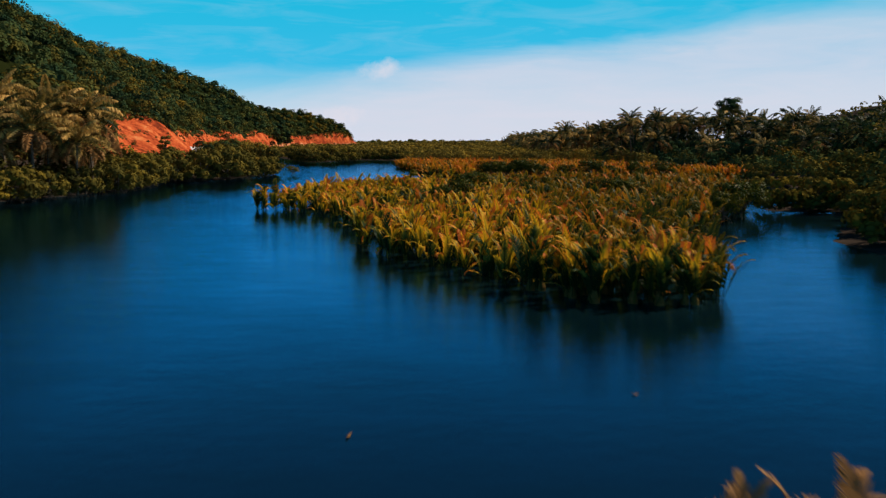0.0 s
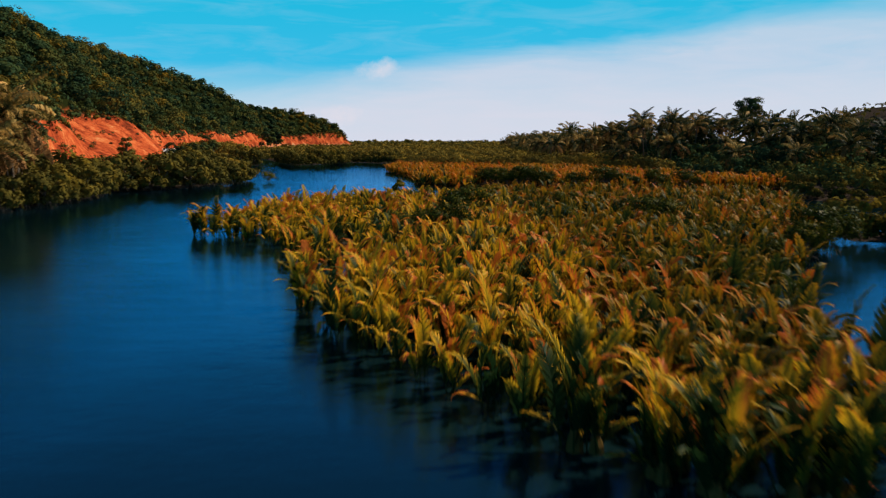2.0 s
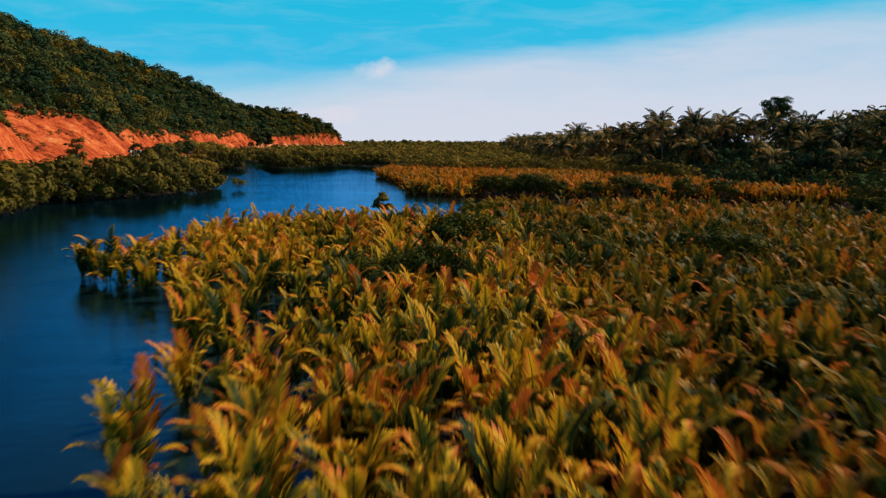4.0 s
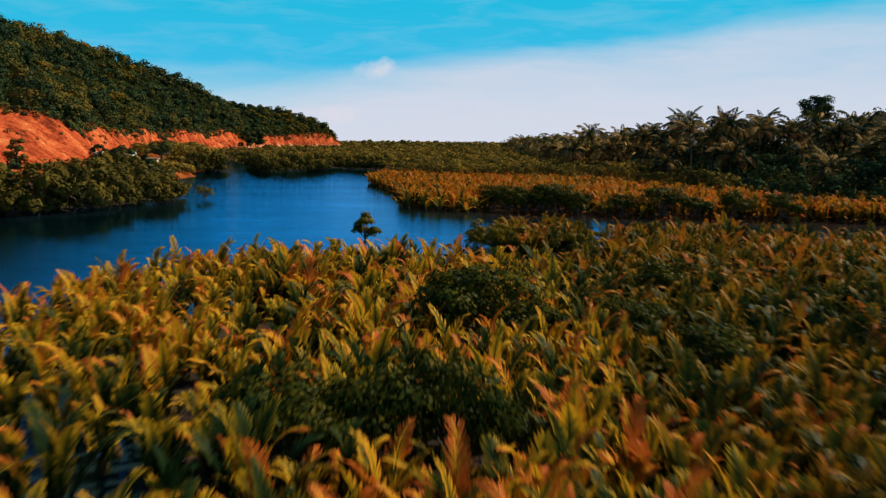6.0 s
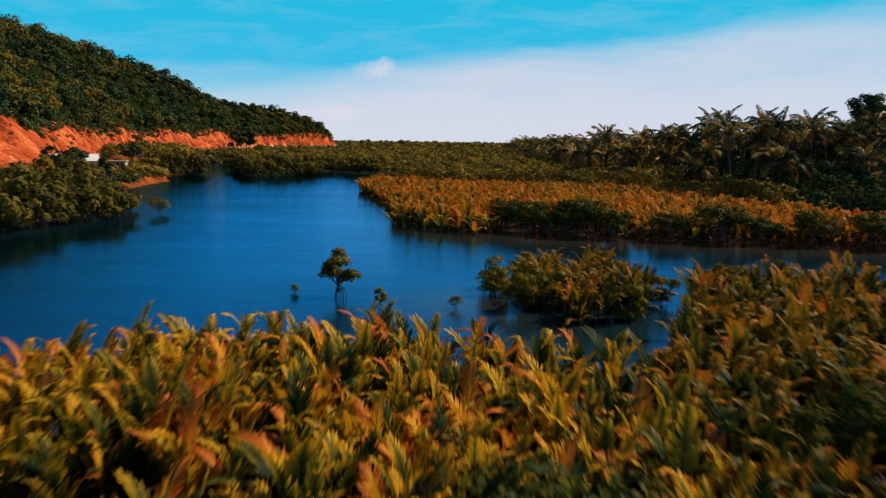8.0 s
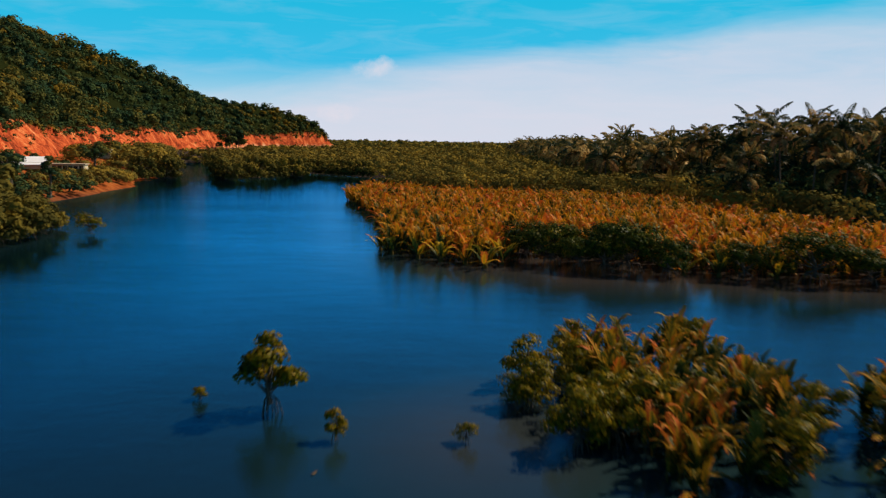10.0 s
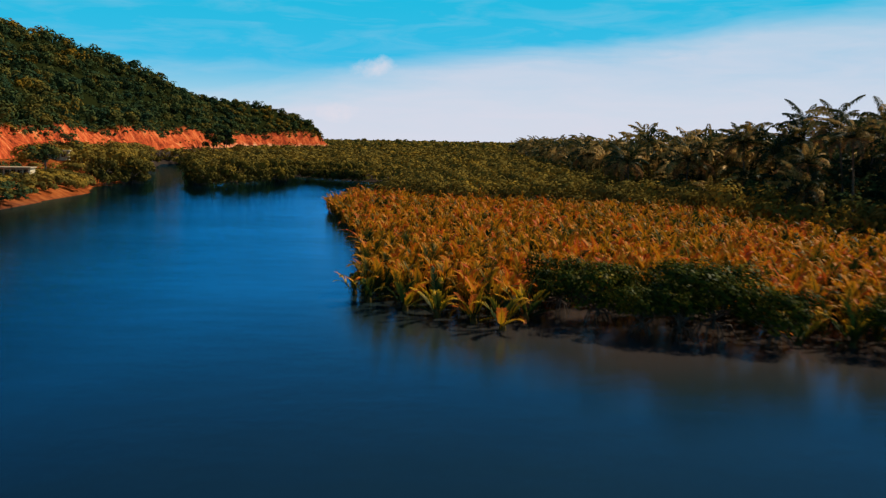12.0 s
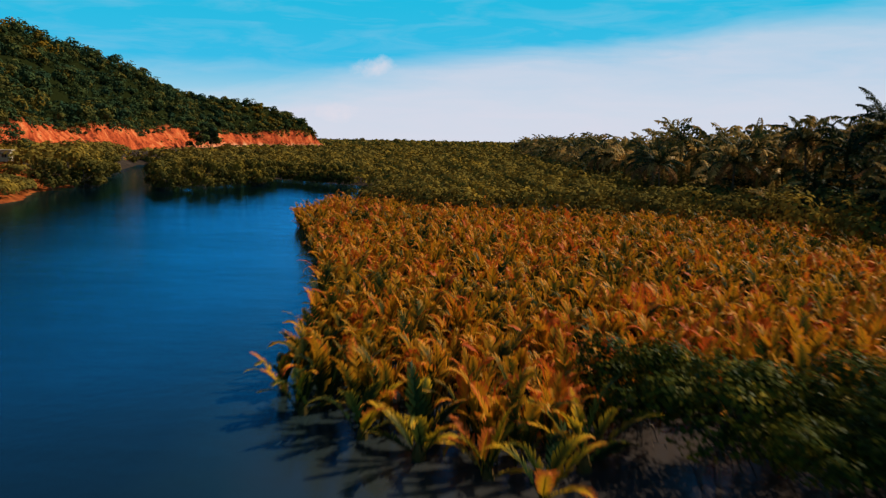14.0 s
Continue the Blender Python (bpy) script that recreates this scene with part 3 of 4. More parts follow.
def build_hill_forest():
    r = np.random.default_rng(11)
    n = 3100
    Y = np.concatenate([r.uniform(70, 985, 2400), r.uniform(830, 985, 700)])
    D = 7 + r.uniform(0, 1, n) ** 1.2 * 190
    D = np.where(Y < 214, D - 8, D)
    Z, run = hill_height(Y, D)
    back = np.interp(Y, CUT[:, 1], CUT[:, 3])
    keep = ((D > run + 2.0) | (Y < 212)) & (D < back + 22) & ((Y > 150) | (D < 60))
    Y, D, Z = Y[keep], D[keep], Z[keep]
    bend = np.clip((Y - 940) / 45, 0, 1)
    C = np.stack([cut_at(Y) - D, Y + bend * D * 0.25, Z], 1)
    wide = r.uniform(2.8, 5.0, len(C)) + 2.6 * r.uniform(0, 1, len(C)) ** 4
    wide = np.where(Y > 830, wide * 0.7, wide)
    C[:, 2] += wide * 0.4 + (r.uniform(-0.6, 2.4, len(C)) + 3.0 * r.uniform(0, 1, len(C)) ** 7) * np.where(Y > 830, 0.5, 1)
    tone = r.uniform(0, 1, len(C)) ** 1.3
    # each tree is a crown of four lumps of one tone
    pieces = []
    near = Y < 520
    for k in range(4):
        a = r.uniform(0, 6.28, len(C))
        off = np.stack([np.cos(a), np.sin(a), r.uniform(-0.5, 0.7, len(C))], 1) * (wide * (0.5 if k else 0.0))[:, None]
        rad = wide * r.uniform(0.5, 0.72, len(C))
        shade = np.clip(tone + r.normal(0, 0.05, len(C)), 0, 1)
        for sel, count, size in ((near, 50, 0.60), (~near, 24, 0.85)):
            pieces.append(leaf_blobs((C + off)[sel], rad[sel], count, size, r, 0.85, inner=0.93, loose=0.12, hue=shade[sel], full=0.94))
    # low growth between the trees
    Yl, Dl = r.uniform(150, 985, 2600), 6 + r.uniform(0, 1, 2600) * 150
    Zl, run = hill_height(Yl, Dl)
    keep = (Dl > run + 1.0) & (Dl < np.interp(Yl, CUT[:, 1], CUT[:, 3]) + 10)
    Yl, Dl, Zl = Yl[keep], Dl[keep], Zl[keep]
    bend = np.clip((Yl - 940) / 45, 0, 1)
    pieces.append(leaf_blobs(np.stack([cut_at(Yl) - Dl, Yl + bend * Dl * 0.25, Zl + 0.5], 1), r.uniform(1.5, 3.2, len(Yl)), 20, 0.7, r, 0.8, hue=r.uniform(0, 0.4, len(Yl))))
    Yf, Df = r.uniform(120, 222, 500), r.uniform(-12, 16, 500)
    Zf, _ = hill_height(Yf, Df)
    Cf = np.stack([cut_at(Yf) - Df, Yf, np.maximum(Zf, 0.5) + r.uniform(0.5, 2.5, 500)], 1)
    pieces.append(leaf_blobs(Cf, r.uniform(1.2, 2.6, 500), 50, 0.5, r, 0.9))
    Yc = 225 + 715 * r.uniform(0, 1, 130) ** 1.4
    _, runc = hill_height(Yc, np.zeros_like(Yc))
    Dc = runc * r.uniform(0.3, 1.0, 130)
    Zc, _ = hill_height(Yc, Dc)
    pieces.append(leaf_blobs(np.stack([cut_at(Yc) - Dc, Yc, Zc + 0.2], 1), r.uniform(0.3, 1.3, 130), 40, 0.26, r, 0.9))
    Yq, Dq = r.uniform(222, 430, 420), r.uniform(-22, -1, 420)
    keep = r.uniform(size=420) < 0.25 + 0.75 * (Dq < -8)
    Yq, Dq = Yq[keep], Dq[keep]
    Cq = np.stack([cut_at(Yq) - Dq, Yq, 5.8 + Dq * 0.20 + 0.6], 1)
    pieces.append(leaf_blobs(Cq, r.uniform(0.7, 1.9, len(Cq)), 60, 0.34, r, 0.9))
    # skirts of scrub over the lip of the cut
    Ys = np.arange(80, 985, 0.75) + r.uniform(-0.8, 0.8, len(np.arange(80, 985, 0.75)))
    _, run = hill_height(Ys, np.zeros_like(Ys))
    Ds = run + r.uniform(-1.2, 3.5, len(Ys)) + np.where(r.uniform(size=len(Ys)) < 0.5, r.uniform(0, 9, len(Ys)), 0)
    Zs, _ = hill_height(Ys, Ds)
    Cs = np.stack([cut_at(Ys) - Ds, Ys, Zs + 0.6], 1)
    pieces.append(leaf_blobs(Cs, r.uniform(0.8, 2.0, len(Cs)), 34, 0.5, r, 0.9))
    ob = new("hill_forest", leaf_mesh("hill_forest", join(pieces), FOREST))
    tagged(ob, "dense green and olive broadleaf forest covering the hill", "forest", kind="stuff")


build_hill_forest()


# ---- far woods on the plain ----
def build_far_woods():
    r = np.random.default_rng(12)
    plain = [(-46, 468), (-57, 502), (-45, 492), (-34, 476), (-20, 463), (-6, 442), (-9, 420), (-14, 390), (-2, 366), (10, 360), (26, 356), (42, 342), (50, 326), (56, 345), (54, 385), (60, 420), (150, 420), (330, 700), (420, 990), (-110, 1010), (-138, 900), (-146, 640), (-139, 616),
             (-124, 628), (-98, 534), (-74, 460), (-64, 434), (-54, 458)]
    creek = [(-92, 420), (-87, 432), (-83, 437), (-95, 464), (-117, 542), (-137, 618), (-141, 560), (-134, 500), (-126, 462), (-112, 420)]
    spit = [(-80, 320), (-77.5, 335), (-80, 362), (-82.5, 392), (-90, 418), (-110, 416), (-104, 400), (-100, 350), (-92, 320)]
    pts = np.concatenate([scatter(plain, 5.0, r), scatter(creek, 3.6, r), scatter(spit, 2.4, r), along([(-13, 386), (4, 361), (28, 360), (48, 349), (56, 328), (60, 303), (64, 284)], 1.5, r, 3.0)])
    C = np.column_stack([pts, np.zeros(len(pts))])
    rad = r.uniform(2.2, 3.8, len(C))
    C[:, 2] = rad * 0.5 + r.uniform(0.0, 2.6, len(C)) ** 1.2 + np.clip((C[:, 1] - 560) / 300, 0, 1) * r.uniform(0.0, 3.0, len(C))
    on_spit = inside(spit, C[:, 0], C[:, 1])
    rad[on_spit] *= 0.5
    C[on_spit, 2] = 0.9 + rad[on_spit] * 0.5 + 1.9 * np.clip(land_depth(C[on_spit, 0], C[on_spit, 1]) / 7, 0, 1)
    rad[on_spit & (C[:, 1] < 382) & (r.uniform(size=len(C)) < 0.4)] *= 0.4
    bare = on_spit & (C[:, 1] < 385) & (r.uniform(size=len(C)) < 0.55)
    C, rad, on_spit = C[~bare], rad[~bare], on_spit[~bare]
    by_creek = inside(creek, C[:, 0], C[:, 1]) & ~on_spit
    rad[by_creek] = r.uniform(2.2, 3.6, by_creek.sum())
    C[by_creek, 2] = r.uniform(1.6, 5.0, by_creek.sum()) + 3.8 * np.clip(land_depth(C[by_creek, 0], C[by_creek, 1]) / 9, 0, 1)
    open_view = (C[:, 0] > -108) & (C[:, 0] < -90) & (C[:, 1] > 402) & (C[:, 1] < 430)
    C[open_view, 2] = np.minimum(C[open_view, 2], 4.6)
    rad[open_view] = np.minimum(rad[open_view], 2.0)
    rim = (land_depth(C[:, 0], C[:, 1]) < 6) & ~by_creek
    C[rim & ~on_spit, 2] = r.uniform(0.9, 2.6, (rim & ~on_spit).sum())
    rad[rim & ~on_spit] *= 0.85
    close, near = C[:, 1] < 425, C[:, 1] < 620
    pieces = [leaf_blobs(C[close], rad[close], 80, 0.42, r, 0.75, inner=0.9, loose=0.25, full=0.85)]
    far, near = ~near, near & ~close
    pieces += [leaf_blobs(C[near], rad[near], 34, 0.66, r, 0.75, inner=0.92, loose=0.2, full=0.85), leaf_blobs(C[far], rad[far], 13, 1.2, r, 0.75, inner=0.92, loose=0.2, full=0.85)]
    ob = new("mangrove_woods", leaf_mesh("mangrove_woods", join(pieces), CANOPY))
    tagged(ob, "low olive-green mangrove woods across the river plain", "woods", kind="stuff")
    Y = 1000 + r.uniform(0, 1, 9000) ** 1.5 * 2600
    X = r.uniform(-0.62, 0.75, 9000) * Y
    keep = ~((X < -90) & (Y < 1060))
    X, Y = X[keep], Y[keep]
    Z = far_hill(X, Y)
    rad = 4.5 + (Y - 1000) / 2600 * 9
    C = np.column_stack([X, Y, Z + 3 + r.uniform(0, 4.5, len(X)) * np.clip((Y - 900) / 500, 0.3, 1)])
    tall = r.uniform(size=len(C)) < 0.06
    C[tall, 2] += r.uniform(1.5, 5.0, tall.sum())
    ob = new("far_woods", leaf_mesh("far_woods", leaf_blobs(C, rad, 9, rad * 0.48, r, 0.5), CANOPY))
    tagged(ob, "distant dark green woods along the horizon", "woods", kind="stuff")


build_far_woods()


# ---- nipa palms ----
def nipa_fronds(leaves, width, kinds, seed):
    r = np.random.default_rng(seed)
    out = []
    for k in range(kinds):
        out.append(frond(r.uniform(3.2, 4.4), leaves, r.uniform(0.72, 0.98), width, r.uniform(-4, 6), r.uniform(35, 150), bare=0.2,
                         rise=0.55, fold=0.3, seed=seed + k, sag=r.uniform(0.1, 0.35), curl=r.uniform(2.2, 4.6), blunt=True))
    return out


def nipa_layout(pts, r, low=0.82, high=1.12, count=(5, 8)):
    """For each plant: base, turn and scale of its fronds."""
    rows = []
    for x, y in pts:
        n = r.integers(*count)
        s = r.uniform(low, high)
        a0 = r.uniform(0, 6.28)
        for i in range(n):
            q = ((i * 0.618) % 1.0) ** 1.2
            lean = 1 + 26 * q + r.uniform(-3, 5)
            rows.append((x + r.normal(0, 0.18), y + r.normal(0, 0.18), a0 + i * 6.283 / n + r.normal(0, 0.3), lean, s * r.uniform(0.82, 1.08) * (1 - 0.22 * q)))
        if r.uniform() < 0.7:
            rows.append((x, y, r.uniform(0, 6.28), r.uniform(42, 70), s * r.uniform(0.5, 0.72)))
    return rows


def frond_matrix(x, y, turn, lean, s, z=0.05):
    return Matrix.Translation((x, y, z)) @ Matrix.Rotation(turn, 4, "Z") @ Matrix.Rotation(radians(lean), 4, "Y") @ Matrix.Diagonal((s, s, s, 1))


def nipa_field(name, label, pts, shapes, r, low, high, count, mat=None, shift=0.0):
    pieces = []
    for row in nipa_layout(pts, r, low, high, count):
        v, f, t = turned(shapes[r.integers(len(shapes))], frond_matrix(*row))
        hue = r.uniform(0.4, 0.75) if r.uniform() < 0.05 else r.normal(0, 0.22) + (0.25 if row[3] > 41 else 0.0)
        # tone lowered towards the island's right, dimness put into the colour
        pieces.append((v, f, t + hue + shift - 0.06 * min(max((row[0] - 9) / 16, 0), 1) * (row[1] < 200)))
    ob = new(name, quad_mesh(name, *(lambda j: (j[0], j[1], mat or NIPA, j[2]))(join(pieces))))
    return tagged(ob, label, "nipa palms", kind="stuff")


def nipa_thing(shapes_me, stub, r, fan=0.0):
    """One plant with its fronds as parts."""
    base = new("nipa_palm")
    part("stump", stub, base, "dark muddy stump")
    for x, y, turn, lean, s in nipa_layout([(0, 0)], r, 0.9, 1.1, (7, 9)):
        part("frond", shapes_me[r.integers(len(shapes_me))], base).matrix_basis = frond_matrix(x, y, turn, lean + fan * r.uniform(0.3, 1.2), s, 0.1)
    return tagged(base, "nipa palm with upright green fronds and yellowed tips, rooted in mud", "palm", "nipa palms of the swamp")


def build_nipa():
    r = np.random.default_rng(21)
    near_shapes = nipa_fronds(18, 0.20, 12, 100)
    mid_shapes = nipa_fronds(11, 0.31, 12, 200)
    side_shapes = nipa_fronds(8, 0.42, 12, 250)
    far_shapes = nipa_fronds(6, 0.56, 12, 300)
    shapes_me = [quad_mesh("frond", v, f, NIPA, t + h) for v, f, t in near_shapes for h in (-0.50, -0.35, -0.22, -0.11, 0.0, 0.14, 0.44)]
    st = [tube([(0, 0, -0.3), (0.03, 0, 0.3), (0, 0.02, 0.75)], [0.34, 0.28, 0.12], 8)]
    stub = quad_mesh("stump", *st[0][:2], NIPA_STALK)
    island = scatter(ISLAND, 1.75, r)
    d = edge_distance(ISLAND, island[:, 0], island[:, 1])
    island = island[(d > 0.1) & ~((d < 2.5) & (r.uniform(size=len(d)) < 0.25))]
    west = (island[:, 0] < 2 - (island[:, 1] - 66) * 0.26 + 5.0) & (island[:, 1] > 84) & (island[:, 1] < 132)
    island = island[~(west & (r.uniform(size=len(island)) < 0.45))]
    thin = (island[:, 0] < -3) & (island[:, 1] > 104) & (island[:, 1] < 150) & (r.uniform(size=len(island)) < 0.4)
    thin |= (island[:, 0] > 13) & (r.uniform(size=len(island)) < 0.25)
    island = island[~thin]
    stray = np.concatenate([along([(-29, 133), (-18, 124)], 1.3, r, 1.4), along([(-8.5, 88), (-4, 76), (3, 64), (9, 55), (13, 53.5)], 2.4, r, 0.8), along([(8, 57), (11, 54.3), (15, 53.6), (18.4, 57)], 1.1, r, 0.6)])
    island = np.concatenate([island, stray])
    for bx, by, br in BUSHES:
        near = (np.abs(island[:, 0] - bx) < br * 0.8) & (island[:, 1] < by) & (island[:, 1] > by - br * 1.2)
        island = island[(np.hypot(island[:, 0] - bx, island[:, 1] - by) > br * 0.75) & ~near]
    clump = scatter(CLUMP, 1.8, r)
    clump = clump[(clump[:, 0] > 9.5) & (clump[:, 1] < 205)]
    island = np.concatenate([island, [(30, 193), (34, 192)]])
    # single plants where the camera passes closest
    close = (np.abs(island[:, 0] + 0.5) < 11.0) & (island[:, 1] > 84) & (island[:, 1] < 166) | (island[:, 1] < 62) | (island[:, 1] > 196)
    idx = np.flatnonzero(close)
    if len(idx) > 280:
        idx = np.sort(r.choice(idx, 280, replace=False))
    models = [nipa_thing(shapes_me, stub, r) for _ in range(8)]
    for k, i in enumerate(idx):
        x, y = island[i]
        if k < 8:
            models[k].matrix_basis = pose(x, y, 0, 0, 0, r.uniform(0, 360))
        else:
            size = 0.62 if y < 30 else 0.72 if 170 < y < 210 else r.uniform(0.85, 1.1)
            m = pose(x, y, 0, 0, 0, r.uniform(0, 360)) @ Matrix.Scale(size, 4)
            copy_thing(models[k % 8], m)
    fans = [nipa_thing(shapes_me, stub, r, 26.0) for _ in range(3)]
    corner = [(-4.2, 255.0), (-1.0, 251.5), (1.6, 249.0), (4.4, 247.0), (6.4, 244.6), (8.4, 248.0), (-5.8, 259.0), (27, 241.5), (30.5, 240.8), (36, 239.5)]
    for k, (x, y) in enumerate(corner):
        m = pose(x, y, 0, 0, 0, r.uniform(0, 360)) @ Matrix.Scale(r.uniform(0.85, 1.05), 4)
        if k < 3:
            fans[k].matrix_basis = m
        else:
            copy_thing(fans[k % 3], m)
    withered = nipa_thing([quad_mesh("frond", v, f, DRY, t) for v, f, t in near_shapes], stub, r, 14.0)
    tagged(withered, "withered brown nipa palm standing alone in the river")
    for k, (x, y) in enumerate(((9.4, 18.9), (8.2, 18.3), (7.0, 18.8), (5.9, 18.2), (4.9, 17.9), (10.4, 19.3), (8.8, 19.6), (7.6, 19.2), (6.4, 18.9))):
        m = pose(x, y, 0, 0, 0, 110 * k) @ Matrix.Scale(0.83 - 0.03 * (k % 3), 4)
        if k:
            copy_thing(withered, m)
        else:
            withered.matrix_basis = m
    rest = np.delete(island, idx, 0)
    nipa_field("nipa_swamp", "short green and gold nipa palms among mangrove shrubs on the islet", clump, mid_shapes, r, 0.68, 0.92, (6, 9), NIPA_DARKENED, -0.05)
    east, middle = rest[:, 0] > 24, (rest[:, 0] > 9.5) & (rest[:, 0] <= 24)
    nipa_field("nipa_swamp", "dense stand of green and yellow nipa palms on a river island", rest[~east & ~middle], mid_shapes, r, 0.82, 1.12, (6, 8))
    nipa_field("nipa_swamp", "nipa palms with orange tips, darkened olive-brown, on the island", rest[middle], mid_shapes, r, 0.82, 1.12, (6, 8), NIPA_DARKENED)
    nipa_field("nipa_swamp", "nipa palms darkened to green and brown, east side of island", rest[east], side_shapes, r, 0.82, 1.12, (6, 8), NIPA_DARKENED)
    field = [(-5, 258), (1, 251), (6, 247.5), (9, 251), (12, 256), (24, 250), (26, 243), (41, 239), (58, 234), (77, 227), (84, 236), (68, 250), (62, 280), (57, 302), (55, 326),
             (49, 345), (30, 358), (4, 357), (-10, 384), (-17, 380), (-20, 352), (-15, 329), (-9, 300), (-7, 283)]
    pts = scatter(field, 1.85, r)
    near = pts[:, 1] < 275
    nipa_field("nipa_swamp", "nipa palms with broad fronds along the muddy point", pts[near], mid_shapes, r, 0.8, 1.1, (6, 9), NIPA_DRY)
    nipa_field("nipa_swamp", "golden brown nipa palm field behind the river point", pts[~near], far_shapes, r, 0.8, 1.08, (5, 7), NIPA_DRY)


# mangrove bushes among the palms: x, y, radius
BUSHES = [(4.0, 138.6, 3.8), (6.8, 137.9, 2.6), (2.2, 139.8, 2.5), (12.5, 138.0, 1.9), (-1.0, 120.2, 2.9), (2.2, 120.6, 2.6), (-3.6, 121.2, 2.0), (4.6, 120.0, 1.9), (17.5, 152, 2.4), (14.5, 131, 2.0), (26, 146, 2.4), (34, 108, 2.3), (38, 114, 2.4), (41, 123, 2.4), (30, 104, 1.8), (25, 130, 2.6), (24, 112, 2.2)]
build_nipa()


# ---- mangroves ----
def mangrove_meshes(height, spread, leaves, size, seed, roots=9, bottom=0.5):
    r = np.random.default_rng(seed)
    trunk = tube([(0, 0, 0.5), (r.normal(0, .1), r.normal(0, .1), height * 0.35), (r.normal(0, .3), r.normal(0, .3), height * 0.75)], [0.13, 0.10, 0.05], 6)
    limbs, lumps, radii = [], [], []
    for i in range(11):
        a = i * 1.7 + r.uniform(-.3, .3)
        rr = spread * r.uniform(0.35, 0.8)
        tipz = height * r.uniform(bottom, 0.92)
        end = np.array([math.cos(a) * rr, math.sin(a) * rr, tipz])
        limbs.append(tube([(0, 0, height * r.uniform(.2, .45)), end * 0.55 + [0, 0, height * .1], end], [0.06, 0.04, 0.02], 4))
        lumps.append(end)
        radii.append(spread * r.uniform(0.32, 0.5))
    lumps.append(np.array([0, 0, height * 0.85]))
    radii.append(spread * 0.42)
    rts = []
    for i in range(roots):
        a = i * 6.283 / roots + r.uniform(-.25, .25)
        q = r.uniform(0.5, 1.0) * spread * 0.5
        rts.append(tube([(0, 0, r.uniform(0.6, 1.2)), (math.cos(a) * q * .6, math.sin(a) * q * .6, 0.75), (math.cos(a) * q, math.sin(a) * q, -0.4)], [0.045, 0.04, 0.03], 4))
    crown = leaf_blobs(lumps, radii, leaves // len(lumps), size, r, 0.8)
    return join([trunk] + limbs), rts, crown


def mangrove_models(tag, params, leaf_mat, far=False, low=0.4):
    out = []
    for height, spread, leaves, size, seed in params:
        t, ro, c = mangrove_meshes(height, spread, leaves, size, seed, bottom=0.2 if far else low)
        base = new("mangrove_tree")
        wood = join([t] + ro) if far else t
        part("trunk", quad_mesh("trunk", wood[0], wood[1], ROOT, None, True), base)
        if not far:
            for v, f, _ in ro:
                part("prop_root", quad_mesh("prop_root", v, f, ROOT, None, True), base)
        part("crown", leaf_mesh("crown", c, leaf_mat), base)
        tagged(base, *tag)
        out.append(base)
    return out


def place(models, spots, r):
    """Puts the models, then copies of them, at (x, y, z, scale)."""
    for k, (x, y, z, s) in enumerate(spots):
        m = pose(x, y, z, 0, 0, r.uniform(0, 360)) @ Matrix.Diagonal((s, s, s * r.uniform(0.9, 1.1), 1))
        if k < len(models):
            models[k].matrix_basis = m
        else:
            copy_thing(models[k % len(models)], m)


